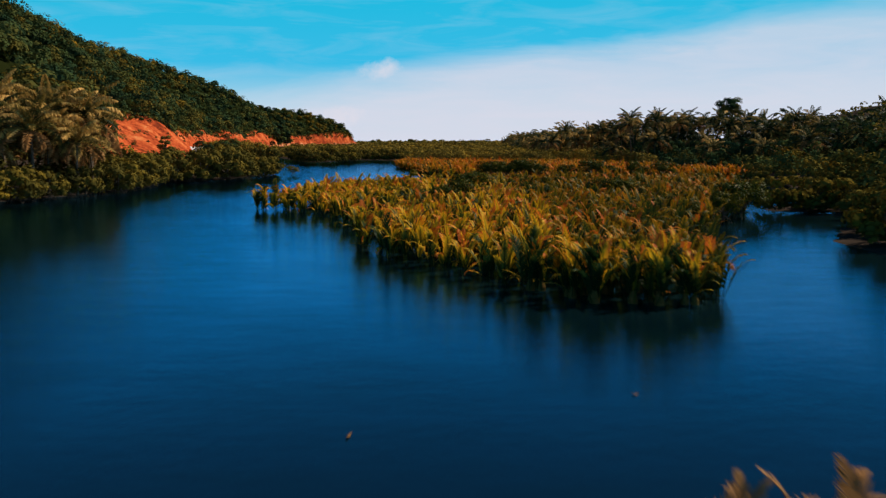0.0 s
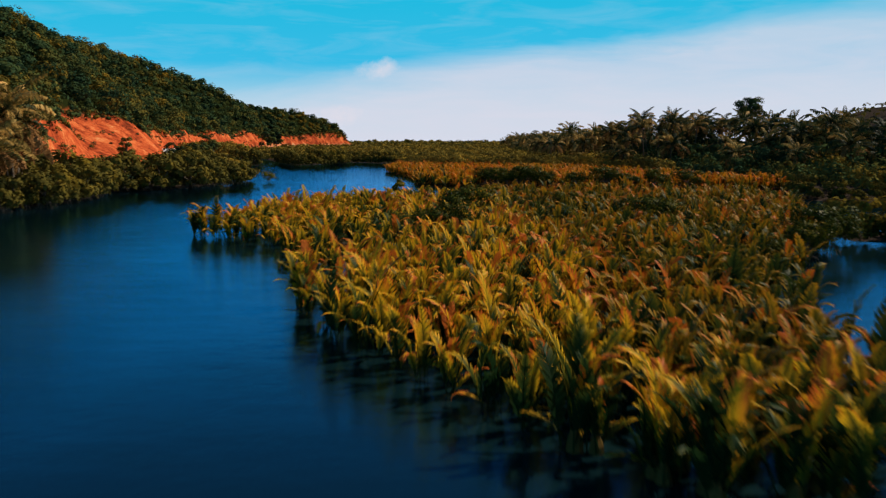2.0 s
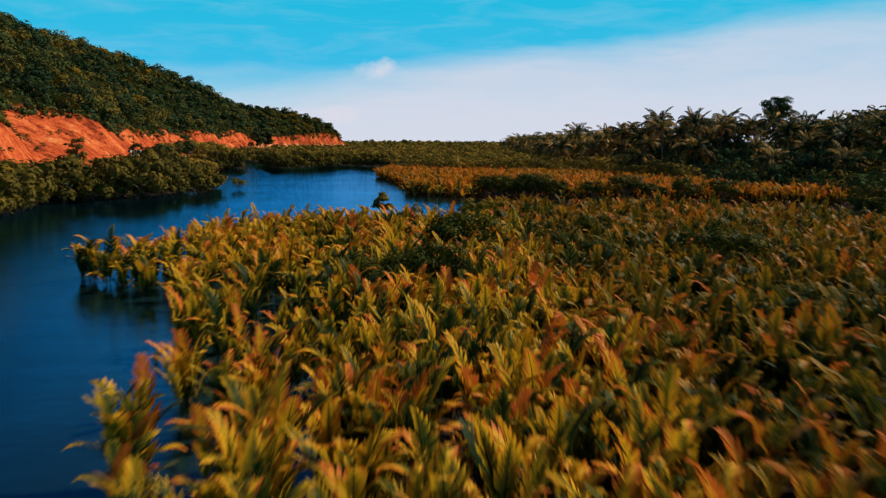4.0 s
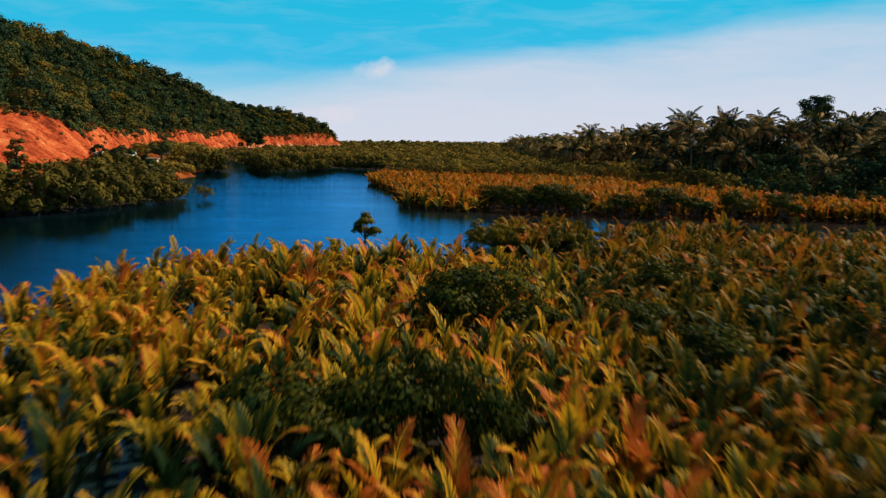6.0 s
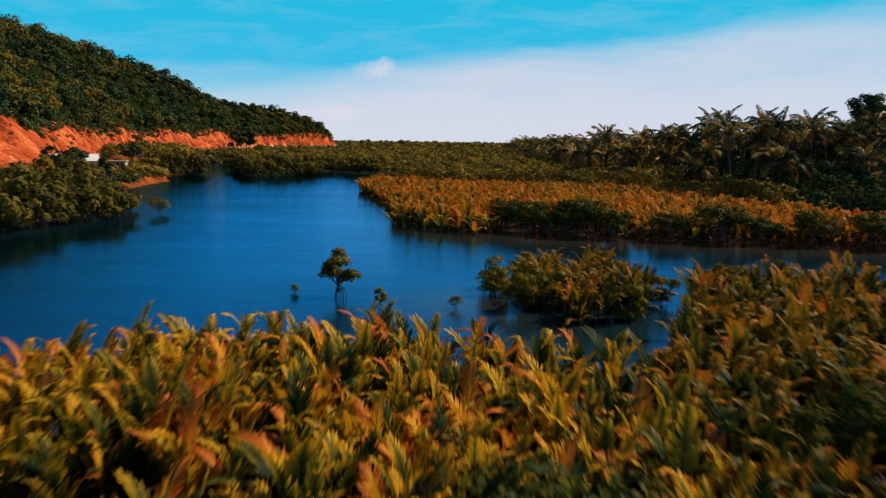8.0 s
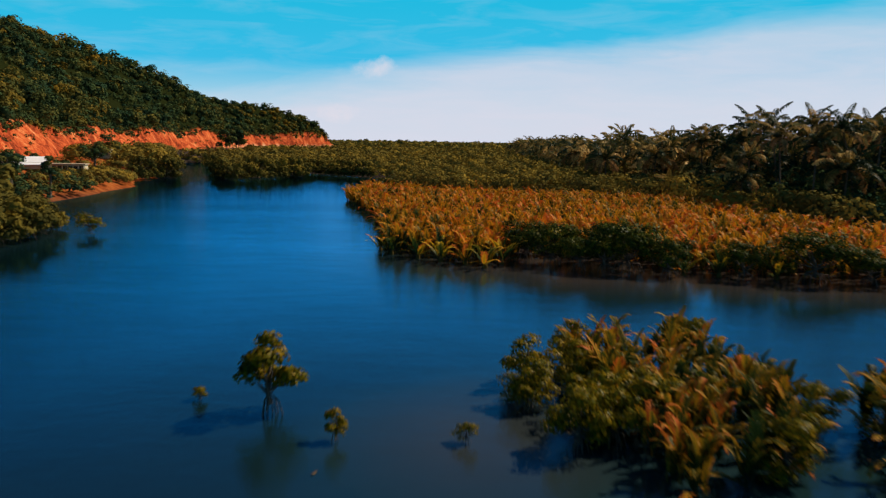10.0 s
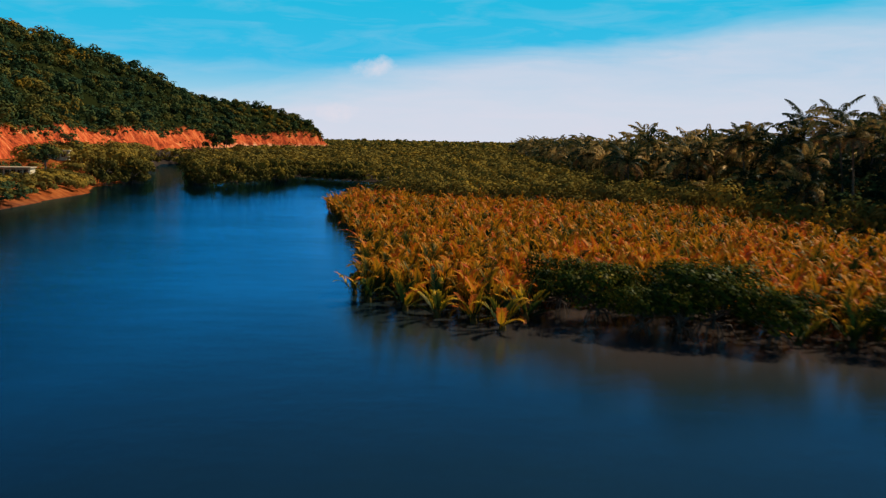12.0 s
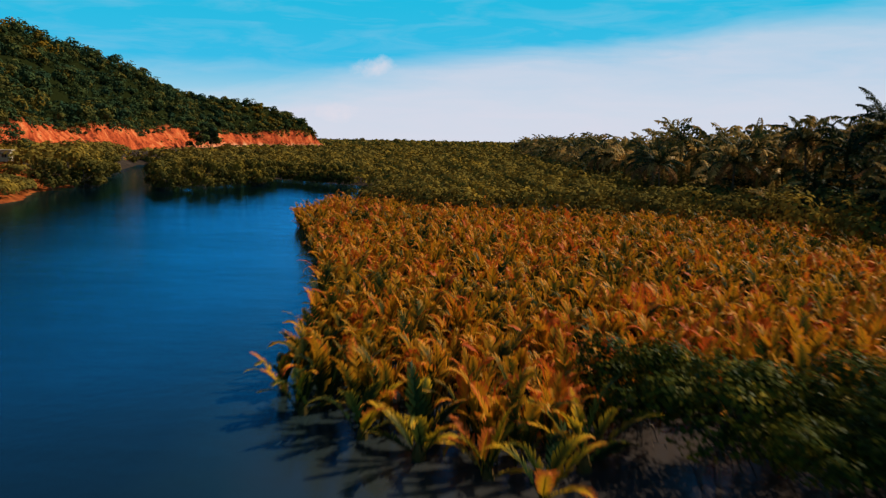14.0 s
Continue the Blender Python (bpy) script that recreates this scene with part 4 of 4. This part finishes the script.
def build_mangroves():
    r = np.random.default_rng(31)
    dark = mangrove_models(("dark green mangrove bush with glossy leaves among nipa palms", "mangrove", "mangroves of the swamp"),
                           [(3.7, 2.9, 3300, 0.125, 1), (3.4, 2.7, 3000, 0.125, 2), (4.0, 3.1, 3500, 0.13, 3)], MANGROVE)
    front = [(11.5, 254), (14, 250), (16.5, 246), (19, 245), (21.5, 245.5), (13, 258), (17, 252), (21, 251), (25, 242.5), (32.5, 241), (39, 239.6), (44, 238.4), (50, 236.6), (57, 234.4)]
    spots = [(x, y, 0, br / 2.7) for x, y, br in BUSHES] + [(x, y - 2.2, 0, r.uniform(0.85, 1.1)) for x, y in front]
    place(dark, spots, r)
    light = mangrove_models(("small olive mangrove with stilt roots standing in the river", "mangrove", "mangroves in the water"),
                            [(4.4, 1.75, 1900, 0.15, 11), (3.6, 2.3, 1200, 0.16, 12), (2.3, 1.3, 500, 0.2, 13)], SHRUB, low=0.28)
    place(light, [(-6.9, 192.3, 0, 0.92), (-46.5, 271, 0, 0.8), (-10.9, 194.5, 0, 0.3), (-3.2, 188.5, 0, 0.36), (2.7, 188.5, 0, 0.32)], r)
    thick = mangrove_models(("dense low mangrove shrub with olive and golden leaves in shallow water", "mangrove", "mangroves of the islet"),
                            [(3.5, 2.2, 2600, 0.125, 71), (3.2, 2.1, 2400, 0.125, 72), (3.7, 2.2, 2600, 0.12, 73)], SHRUB, low=0.12)
    deep = mangrove_models(("dense olive-green mangrove shrub among short nipa palms", "mangrove", "mangroves of the islet"),
                           [(3.4, 2.2, 2600, 0.13, 74), (3.1, 2.1, 2400, 0.13, 75)], SHRUB, low=0.12)
    spots = scatter(CLUMP, 2.7, r)
    spots = spots[(spots[:, 0] > 5.7) & ((spots[:, 0] < 11) | (r.uniform(size=len(spots)) < 0.16))]
    west = spots[:, 0] < 10.5
    place(thick, [(x, y, 0, r.uniform(0.7, 0.9)) for x, y in spots[west]], r)
    spots[:, 0] += 0.4
    place(deep, [(x, y, 0, r.uniform(0.68, 0.9)) for x, y in spots[~west]] + [(22.5, 190, 0, 0.9), (24.5, 192, 0, 1.0), (23, 186.5, 0, 0.9)], r)
    bank = mangrove_models(("bushy olive-green mangrove on the muddy river bank", "mangrove", "mangroves of the bank"),
                           [(4.4, 3.4, 760, 0.38, 21), (5.0, 3.8, 840, 0.39, 22), (3.6, 3.2, 680, 0.37, 23)], BANK, True)
    line = [(-80, 128), (-73, 145), (-65, 174), (-66, 200), (-73, 222), (-63, 232), (-57, 242), (-52, 262), (-53, 276), (-66, 290), (-77, 317)]
    spots = [(x, y, 0.1, r.uniform(0.75, 1.15) * (0.6 if y > 270 else 1.0)) for x, y in along(line, 3.0, r, 1.5)]
    inner = [(-82, 150), (-74, 178), (-75, 200), (-80, 224), (-70, 238), (-63, 250), (-60, 266), (-68, 280), (-76, 298)]
    spots += [(x, y, 0.5, r.uniform(0.9, 1.3)) for x, y in along(inner, 4.0, r, 3)]
    right = [(42, 84), (44, 92), (50, 104), (58, 121), (51, 128), (55, 130), (62, 130), (68, 140), (80, 158), (84, 174), (70, 200), (74, 210)]
    spots += [(x, y, 0.1, r.uniform(0.5, 0.75)) for x, y in along(right, 3.2, r, 1.0)]
    spots += [(x, y, 0.2, r.uniform(0.8, 1.1)) for x, y in along([(46, 80), (52, 98), (62, 118), (72, 134), (88, 160), (92, 190), (90, 212)], 4.0, r, 2)]
    spots += [(x, y, 0.0, r.uniform(0.6, 0.8)) for x, y in along([(45.6, 124.6), (53, 123.6), (60, 120.5)], 1.7, r, 0.5)]
    near_side = [(-90, 424), (-86, 433), (-84, 438), (-93, 456), (-110, 520)]
    far = [(-84, 490), (-75, 464), (-70, 446), (-64, 431), (-55, 444), (-51, 458), (-47, 468), (-57, 498), (-46, 492), (-35, 477), (-21, 464)]
    spots += [(x, y, 0.1, r.uniform(0.8, 1.1)) for line in (near_side, far) for x, y in along(line, 3.5, r, 0.6)]
    place(bank, spots, r)


build_mangroves()


# ---- coconut palms ----
def coconut_model(height, seed, shapes, fronds=30):
    r = np.random.default_rng(seed)
    base = new("coconut_palm")
    lean = r.normal(0, 0.05, 2) * height
    q = np.linspace(0, 1, 9)
    pts = np.stack([lean[0] * q ** 2, lean[1] * q ** 2, q * height], 1)
    v, f, _ = tube(pts, 0.17 + 0.12 * (1 - q) ** 3, 7)
    part("trunk", quad_mesh("trunk", v, f, BARK, None, True), base)
    top = Vector(pts[-1])
    for i in range(fronds):
        lvl = i / fronds
        a = i * 2.399 + r.uniform(-.2, .2)
        lean_deg = 10 + 92 * lvl + r.uniform(-8, 8)
        m = Matrix.Translation(top) @ Matrix.Rotation(a, 4, "Z") @ Matrix.Rotation(radians(lean_deg), 4, "Y") @ Matrix.Scale(r.uniform(0.72, 1.12), 4)
        dry = lvl > 0.76 and r.uniform() < 0.6
        part("frond", (DRY_SHAPES[r.integers(3)] if dry else shapes[r.integers(9)]), base, "dry brown hanging frond" if dry else "").matrix_basis = m
    return tagged(base, "tall coconut palm with arching fronds over river scrub", "palm", "coconut palms")


def coconut_crown(r, shapes, height):
    pieces = []
    for i in range(16):
        lvl = i / 16
        m = Matrix.Translation((0, 0, height)) @ Matrix.Rotation(i * 2.399 + r.uniform(-.3, .3), 4, "Z") @ Matrix.Rotation(radians(12 + 92 * lvl), 4, "Y") @ Matrix.Scale(r.uniform(0.95, 1.25), 4)
        v, f, t = turned(shapes[r.integers(len(shapes))], m)
        # some lower fronds raised to gold: dry, with sunlight in their tone
        pieces.append((v, f, t + r.normal(-0.15, 0.2) + (0.85 if lvl > 0.5 and r.uniform() < 0.4 else 0.0)))
    pieces.append(tube([(0, 0, -1), (0.2, 0, height * .5), (0, 0, height)], [0.25, 0.2, 0.16], 4, 0.6))
    return pieces


coco = [frond(6.2, 26, 1.2, 0.24, 0, b, bare=0.14, rise=0.38, fold=0.0, seed=400 + k, sag=0.75, curl=1.4) for k, b in enumerate((62, 92, 122))]
coco_far = [frond(5.6, 9, 1.15, 0.64, 0, b, bare=0.14, rise=0.38, fold=0.0, seed=410 + k, sag=0.75, curl=1.4) for k, b in enumerate((62, 92, 122))]
# third tone lifts some fronds to gold, dryness and sunlight in one colour
COCO_SHAPES = [quad_mesh("frond", v, f, COCO, t + h) for v, f, t in coco for h in (-0.2, 0.02, 0.85)]
# tones raised towards gold: sunlight painted into the left-bank fronds
SUNLIT_SHAPES = [quad_mesh("frond", v, f, COCO, t + h) for v, f, t in coco for h in (0.25, 0.55, 0.95)]
DRY_SHAPES = [quad_mesh("dry_frond", v, f, DRY, t) for v, f, t in coco]


def build_palms():
    r = np.random.default_rng(41)
    hs = (7, 9, 11, 13, 15, 17.5)
    models = {(k, x): coconut_model(h, 50 + k, shapes) for x, shapes in ((0, COCO_SHAPES), (1, SUNLIT_SHAPES)) for k, h in enumerate(hs) if (k, x) not in ((0, 1), (5, 1))}
    # x, y, height of crown
    named = [(66, 318, 17.5), (70, 330, 19.5), (77, 338, 20.5), (85, 345, 19.5), (91, 335, 20), (68, 308, 16.0), (80, 310, 18), (100, 318, 20), (71, 353, 20.5), (74, 305, 19.0), (82, 330, 17), (66, 335, 13), (60, 322, 9), (88, 312, 17.5), (95, 300, 17), (105, 312, 18.5), (112, 290, 18),
             (120, 300, 19.5), (46, 388, 11.5), (55, 372, 12.5), (62, 380, 14), (52, 345, 7.5), (78, 318, 14), (70, 300, 12), (84, 292, 13), (92, 280, 13), (100, 268, 14),
             (110, 262, 15), (80, 270, 10), (90, 255, 10), (100, 245, 12), (110, 236, 13.5), (122, 250, 16), (130, 232, 16), (96, 328, 18), (64, 362, 16), (76, 372, 17), (50, 410, 12), (58, 430, 13),
             (48, 460, 12), (56, 500, 13), (70, 420, 14), (80, 400, 15), (90, 380, 16), (-69, 174, 18.5), (-75, 168, 15), (-80, 172, 17.5), (-72, 182, 13), (-77, 184, 11), (-84, 180, 15.5), (-68, 164, 11), (-88, 176, 19), (-74, 160, 13), (-80, 160, 10),
             (-85, 166, 14), (-70, 170, 10.5), (-91, 184, 18), (-73, 173, 10), (-75, 184, 12.5), (-79, 178, 9), (-71, 178, 15), (-76, 171, 16.5), (-75, 177, 18.5), (-82, 176, 12), (97, 756, 18), (52, 790, 13), (58, 780, 12)]
    used = set()
    for x, y, h in named:
        big = 1.3 if x < 0 else 1.0
        k = int(np.argmin([abs((h - 2.5) / big - q) for q in hs]))
        key = (min(max(k, 1), 4), 1) if x < 0 else (k, 0)         # left-bank palms: fronds toned yellower, their sunlight put into the colour
        tall = (h - 2.5) * (0.9 if x < 0 else 1.0)
        m = pose(x, y, 0.3, 0, 0, r.uniform(0, 360)) @ Matrix.Scale(tall / hs[key[0]], 4)
        if key in used:
            copy_thing(models[key], m)
        else:
            models[key].matrix_basis = m
            used.add(key)
    for key in set(models) - used:
        for ob in [*models[key].children, models[key]]:
            bpy.data.objects.remove(ob)
    # the grove behind
    grove = [(54, 390), (66, 345), (84, 300), (96, 262), (110, 225), (150, 215), (230, 215), (250, 420), (190, 640), (150, 800), (60, 830), (52, 700), (50, 560), (48, 470)]
    pts = scatter(grove, 6.2, r)
    front = edge_distance([(48, 470), (50, 560), (52, 700), (60, 830), (60.5, 830), (52.5, 700), (50.5, 560), (48.5, 470), (54.5, 390), (66.5, 345), (84.5, 300), (96.5, 262), (110.5, 225), (110, 225), (96, 262), (84, 300), (66, 345), (54, 390)], pts[:, 0], pts[:, 1])
    pts = pts[(front < 24) | ((front < 60) & (r.uniform(size=len(pts)) < 0.2))]
    pieces = []
    for x, y in pts:
        h = r.uniform(4, 12.5) if y > 420 else r.uniform(4.5, 15.5)
        m = pose(x, y, 0.5, r.normal(0, 3), r.normal(0, 3), r.uniform(0, 360))
        # beyond y 365 tones are raised to gold, sunlight put into the leaves
        pieces += [(v, f, t + hue) for hue in [r.normal(0.0, 0.2) + (0.62 if y > 365 else 0.0)] for v, f, t in [turned(p, m) for p in coconut_crown(r, coco_far, h)]]
    V, F, t = join(pieces)
    ob = new("coconut_grove", quad_mesh("coconut_grove", V, F, COCO, t))
    tagged(ob, "dense grove of coconut palms beyond the nipa swamp", "palm grove", kind="stuff")
    # undergrowth below the grove
    under = [(50, 385), (58, 345), (62, 318), (66, 285), (72, 255), (86, 232), (96, 222), (70, 212), (84, 178), (80, 160), (66, 136), (60, 126), (54, 100), (48, 70), (60, 0), (140, 0), (240, 215), (250, 420), (150, 800), (54, 830), (44, 560)]
    pts = scatter(under, 4.6, r)
    rim = edge_distance(under, pts[:, 0], pts[:, 1])
    pts = pts[(rim < 30) & (pts[:, 0] < 150)]
    rad = r.uniform(1.8, 3.4, len(pts))
    tall = np.where((pts[:, 1] < 190), r.uniform(4, 12.0, len(pts)) * np.clip((pts[:, 0] - 52) / 16, 0.12, 1), r.uniform(0.2, 3.2, len(pts)))
    C = np.column_stack([pts, 0.5 + rad * 0.6 + tall])
    low = np.column_stack([pts + r.normal(0, 1.2, pts.shape), 0.4 + rad * 0.6 + tall * 0.35])
    mid = scatter([(66, 340), (70, 300), (80, 262), (98, 236), (140, 226), (150, 330), (96, 350)], 3.6, r)
    mid = mid[edge_distance([(66, 340), (70, 300), (80, 262), (98, 236), (98.5, 236), (80.5, 262), (70.5, 300), (66.5, 340)], mid[:, 0], mid[:, 1]) < 26]
    mid_rad = r.uniform(1.6, 2.9, len(mid))
    M = np.column_stack([mid, r.uniform(2.5, 9.5, len(mid))])
    ob = new("undergrowth", leaf_mesh("undergrowth", join([leaf_blobs(M, mid_rad, 40, 0.5, r, 0.95, hue=r.uniform(0, 0.35, len(mid))), leaf_blobs(C, rad, 52, 0.42, r, 0.95), leaf_blobs(low, rad, 22, 0.5, r, 0.95)]), FOREST))
    tagged(ob, "dark green shrubs and trees under the coconut palms", "undergrowth", kind="stuff")


build_palms()


def tree_thing(x, y, z, height, spread, lumps, leaves, size, seed, mat, label, low=0.45):
    r = np.random.default_rng(seed)
    base = new("broadleaf_tree")
    base.matrix_basis = pose(x, y, z)
    pieces = [tube([(0, 0, -0.3), (0.2, 0.1, height * .4), (0.1, 0.3, height * .8)], [0.32, 0.24, 0.1], 7)]
    C, R = [], []
    for i in range(lumps):
        a, q = i * 2.4, spread * math.sqrt((i + 0.5) / lumps) * 0.8
        c = np.array([math.cos(a) * q, math.sin(a) * q, height * r.uniform(low, 0.96) - q * 0.1])
        C.append(c)
        R.append(spread * r.uniform(0.32, 0.48))
        pieces.append(tube([(0.1, 0.1, height * r.uniform(.4, .65)), c * [.5, .5, 1] - [0, 0, height * .08], c], [0.11, 0.08, 0.03], 4))
    t = join(pieces)
    part("trunk", quad_mesh("trunk", t[0], t[1], BARK, None, True), base)
    c = leaf_blobs(C, R, leaves // lumps, size, r, 0.8)
    part("crown", leaf_mesh("crown", c, mat), base)
    return tagged(base, label, "tree", "single trees")


def build_trees():
    tree_thing(109.5, 346, 0.5, 26, 5.2, 18, 3600, 0.34, 1, FOREST, "tall broadleaf tree rising above the coconut grove", 0.76)
    tree_thing(-86, 274, 2.6, 10.6, 2.3, 16, 1300, 0.28, 2, FOREST, "slender dark tree among mangroves before the red clay bank", 0.22)
    tree_thing(-82, 262, 3, 4.4, 2.2, 12, 800, 0.28, 3, FOREST, "low dark tree at the foot of the clay bank")
    for k, (x, y, h) in enumerate(((-89, 336, 8.6), (-86.5, 330, 8.0), (-92, 334, 8.8), (-84, 324, 6.5), (-81, 321, 9.0), (-78, 314, 8.6), (-75.5, 307, 8.2), (-74, 301, 7.4))):
        tree_thing(x, y, 1.5, h, 2.8, 12, 800, 0.32, 80 + k, FOREST, "bushy dark tree on the clay slope above the river")
    tree_thing(-77.8, 331, 1.0, 8.4, 1.9, 11, 800, 0.28, 90, FOREST, "slim dark tree on the river bank below the shed")
    tree_thing(-110, 452, 3, 11.0, 4.0, 14, 1100, 0.34, 4, FOREST, "spreading dark tree at the foot of the clay bank")
    tree_thing(-96, 402, 2.6, 8.5, 4.4, 16, 1400, 0.34, 5, FOREST, "round green tree beside the cream building")
    for k, (x, y, h) in enumerate(((-138, 735, 17.0), (-134, 752, 20.0), (-139, 768, 18.0))):
        tree_thing(x, y, 1, h, 6.0, 14, 1300, 0.7, 60 + k, FOREST, "dark tree standing against the clay bank")
    tree_thing(-100, 373, 4, 5.4, 2.4, 12, 900, 0.28, 7, FOREST, "small green tree beside the cream building")


build_trees()


# ---- buildings on the far bank ----
def box(x0, y0, z0, x1, y1, z1):
    V = np.array([(x, y, z) for z in (z0, z1) for x, y in ((x0, y0), (x1, y0), (x1, y1), (x0, y1))], float)
    F = np.array([(0, 3, 2, 1), (4, 5, 6, 7), (0, 1, 5, 4), (1, 2, 6, 5), (2, 3, 7, 6), (3, 0, 4, 7)])
    return V, F, np.zeros(8)


def building(x, y, z, w, d, h, turn, bays, label):
    base = new("house")
    base.matrix_basis = pose(x, y, z, 0, 0, turn)
    b = join([box(-w / 2, 0.8, 0, w / 2, d, h), box(-w / 2, 0, 0, w / 2, 0.8, 0.25)])
    part("wall", quad_mesh("wall", b[0], b[1], PLASTER), base)
    rf = box(-w / 2 - 0.4, -0.4, h, w / 2 + 0.4, d + 0.4, h + 0.25)
    part("roof", quad_mesh("roof", rf[0], rf[1], TIN), base)
    for i in range(bays + 1):
        px = -w / 2 + 0.15 + i * (w - 0.3) / bays
        p = box(px - 0.13, 0.02, 0.25, px + 0.13, 0.28, h)
        part("post", quad_mesh("post", p[0], p[1], PLASTER), base)
    for i in range(bays):
        px = -w / 2 + 0.15 + (i + 0.5) * (w - 0.3) / bays
        p = box(px - 0.55, 0.775, 0.95, px + 0.55, 0.82, 1.95)
        window = part("window", quad_mesh("window", p[0], p[1], GLASS), base)
        p = join([box(px - 0.63, 0.74, 0.87, px - 0.55, 0.83, 2.03), box(px + 0.55, 0.74, 0.87, px + 0.63, 0.83, 2.03),
                  box(px - 0.55, 0.74, 0.87, px + 0.55, 0.83, 0.95), box(px - 0.55, 0.74, 1.95, px + 0.55, 0.83, 2.03), box(px - 0.03, 0.755, 0.95, px + 0.03, 0.83, 1.95)])
        part("window_frame", quad_mesh("window_frame", p[0], p[1], PLASTER), window)
    return tagged(base, label, "house")


def ground_at(x, y):
    hit, point, _, _ = bpy.data.objects["ground"].ray_cast(Vector((x, y, 60)), Vector((0, 0, -1)))
    return point.z


def shed(x, y, w, d, low, high, turn, label):
    """A shed with one wide sloping roof on posts and a half-height wall."""
    base = new("shed")
    base.matrix_basis = pose(x, y, ground_at(x, y) - 0.1, 0, 0, turn)
    b = join([box(-w / 2, 1.2, 0, w / 2, 1.4, 1.5), box(-w / 2, d - 0.3, 0, w / 2, d - 0.1, high - 0.3)])
    part("wall", quad_mesh("wall", b[0], b[1], PLASTER), base)
    V, F, _ = box(-w / 2 - 0.6, -0.6, 0, w / 2 + 0.6, d + 0.4, 0.14)
    V[:, 2] += low + (V[:, 1] + 0.6) / (d + 1.0) * (high - low)
    part("roof", quad_mesh("roof", V, F, WHITE_TIN), base, "wide white sheet-metal roof")
    for px in np.linspace(-w / 2 + 0.1, w / 2 - 0.1, 5):
        p = box(px - 0.1, 0.0, 0, px + 0.1, 0.2, low)
        part("post", quad_mesh("post", p[0], p[1], PLASTER), base)
    return tagged(base, label, "shed")


def build_houses():
    building(-97, 386, ground_at(-97, 386), 8.4, 5, 2.3, 10, 6, "long cream plastered building with an open porch")
    building(-104.5, 430, ground_at(-104.5, 430), 5.4, 4, 2.6, 16, 2, "small cream house among trees below the clay bank")
    shed(-93.5, 352, 11, 6.5, 0.9, 2.6, 24, "open shed with a wide white sheet-metal roof below the clay bank")


build_houses()


# ---- leaves adrift on the river ----
def floating_leaf(x, y, length, turn):
    """A fallen nipa leaflet that lies on the water, its ends curled up."""
    q = np.linspace(-1, 1, 7)
    w = 0.05 * (1 - q ** 2) ** 0.6 + 0.01
    lift = 0.02 + 0.06 * q ** 2
    rows = [np.stack([q * length / 2, side * w, lift + h], 1) for h in (0.0, 0.012) for side in (-1, 1)]
    V = np.concatenate(rows)
    i = np.arange(6)
    F = np.concatenate([np.stack([i + a, i + 1 + a, i + 1 + b, i + b], 1) for a, b in ((0, 7), (21, 14), (14, 0), (7, 21))])
    ob = new("floating_leaf", quad_mesh("floating_leaf", V, F, DRY, np.full(len(V), 0.9)))
    ob.matrix_basis = pose(x, y, 0, 0, 0, turn)
    tagged(ob, "pale dry nipa leaflet drifting on the river surface", "leaf", "leaves adrift")


for leaf_row in ((-3.2, 29.3, 0.42, 70), (7.6, 34.2, 0.3, 15), (-3.6, 184.5, 0.3, 40)):
    floating_leaf(*leaf_row)
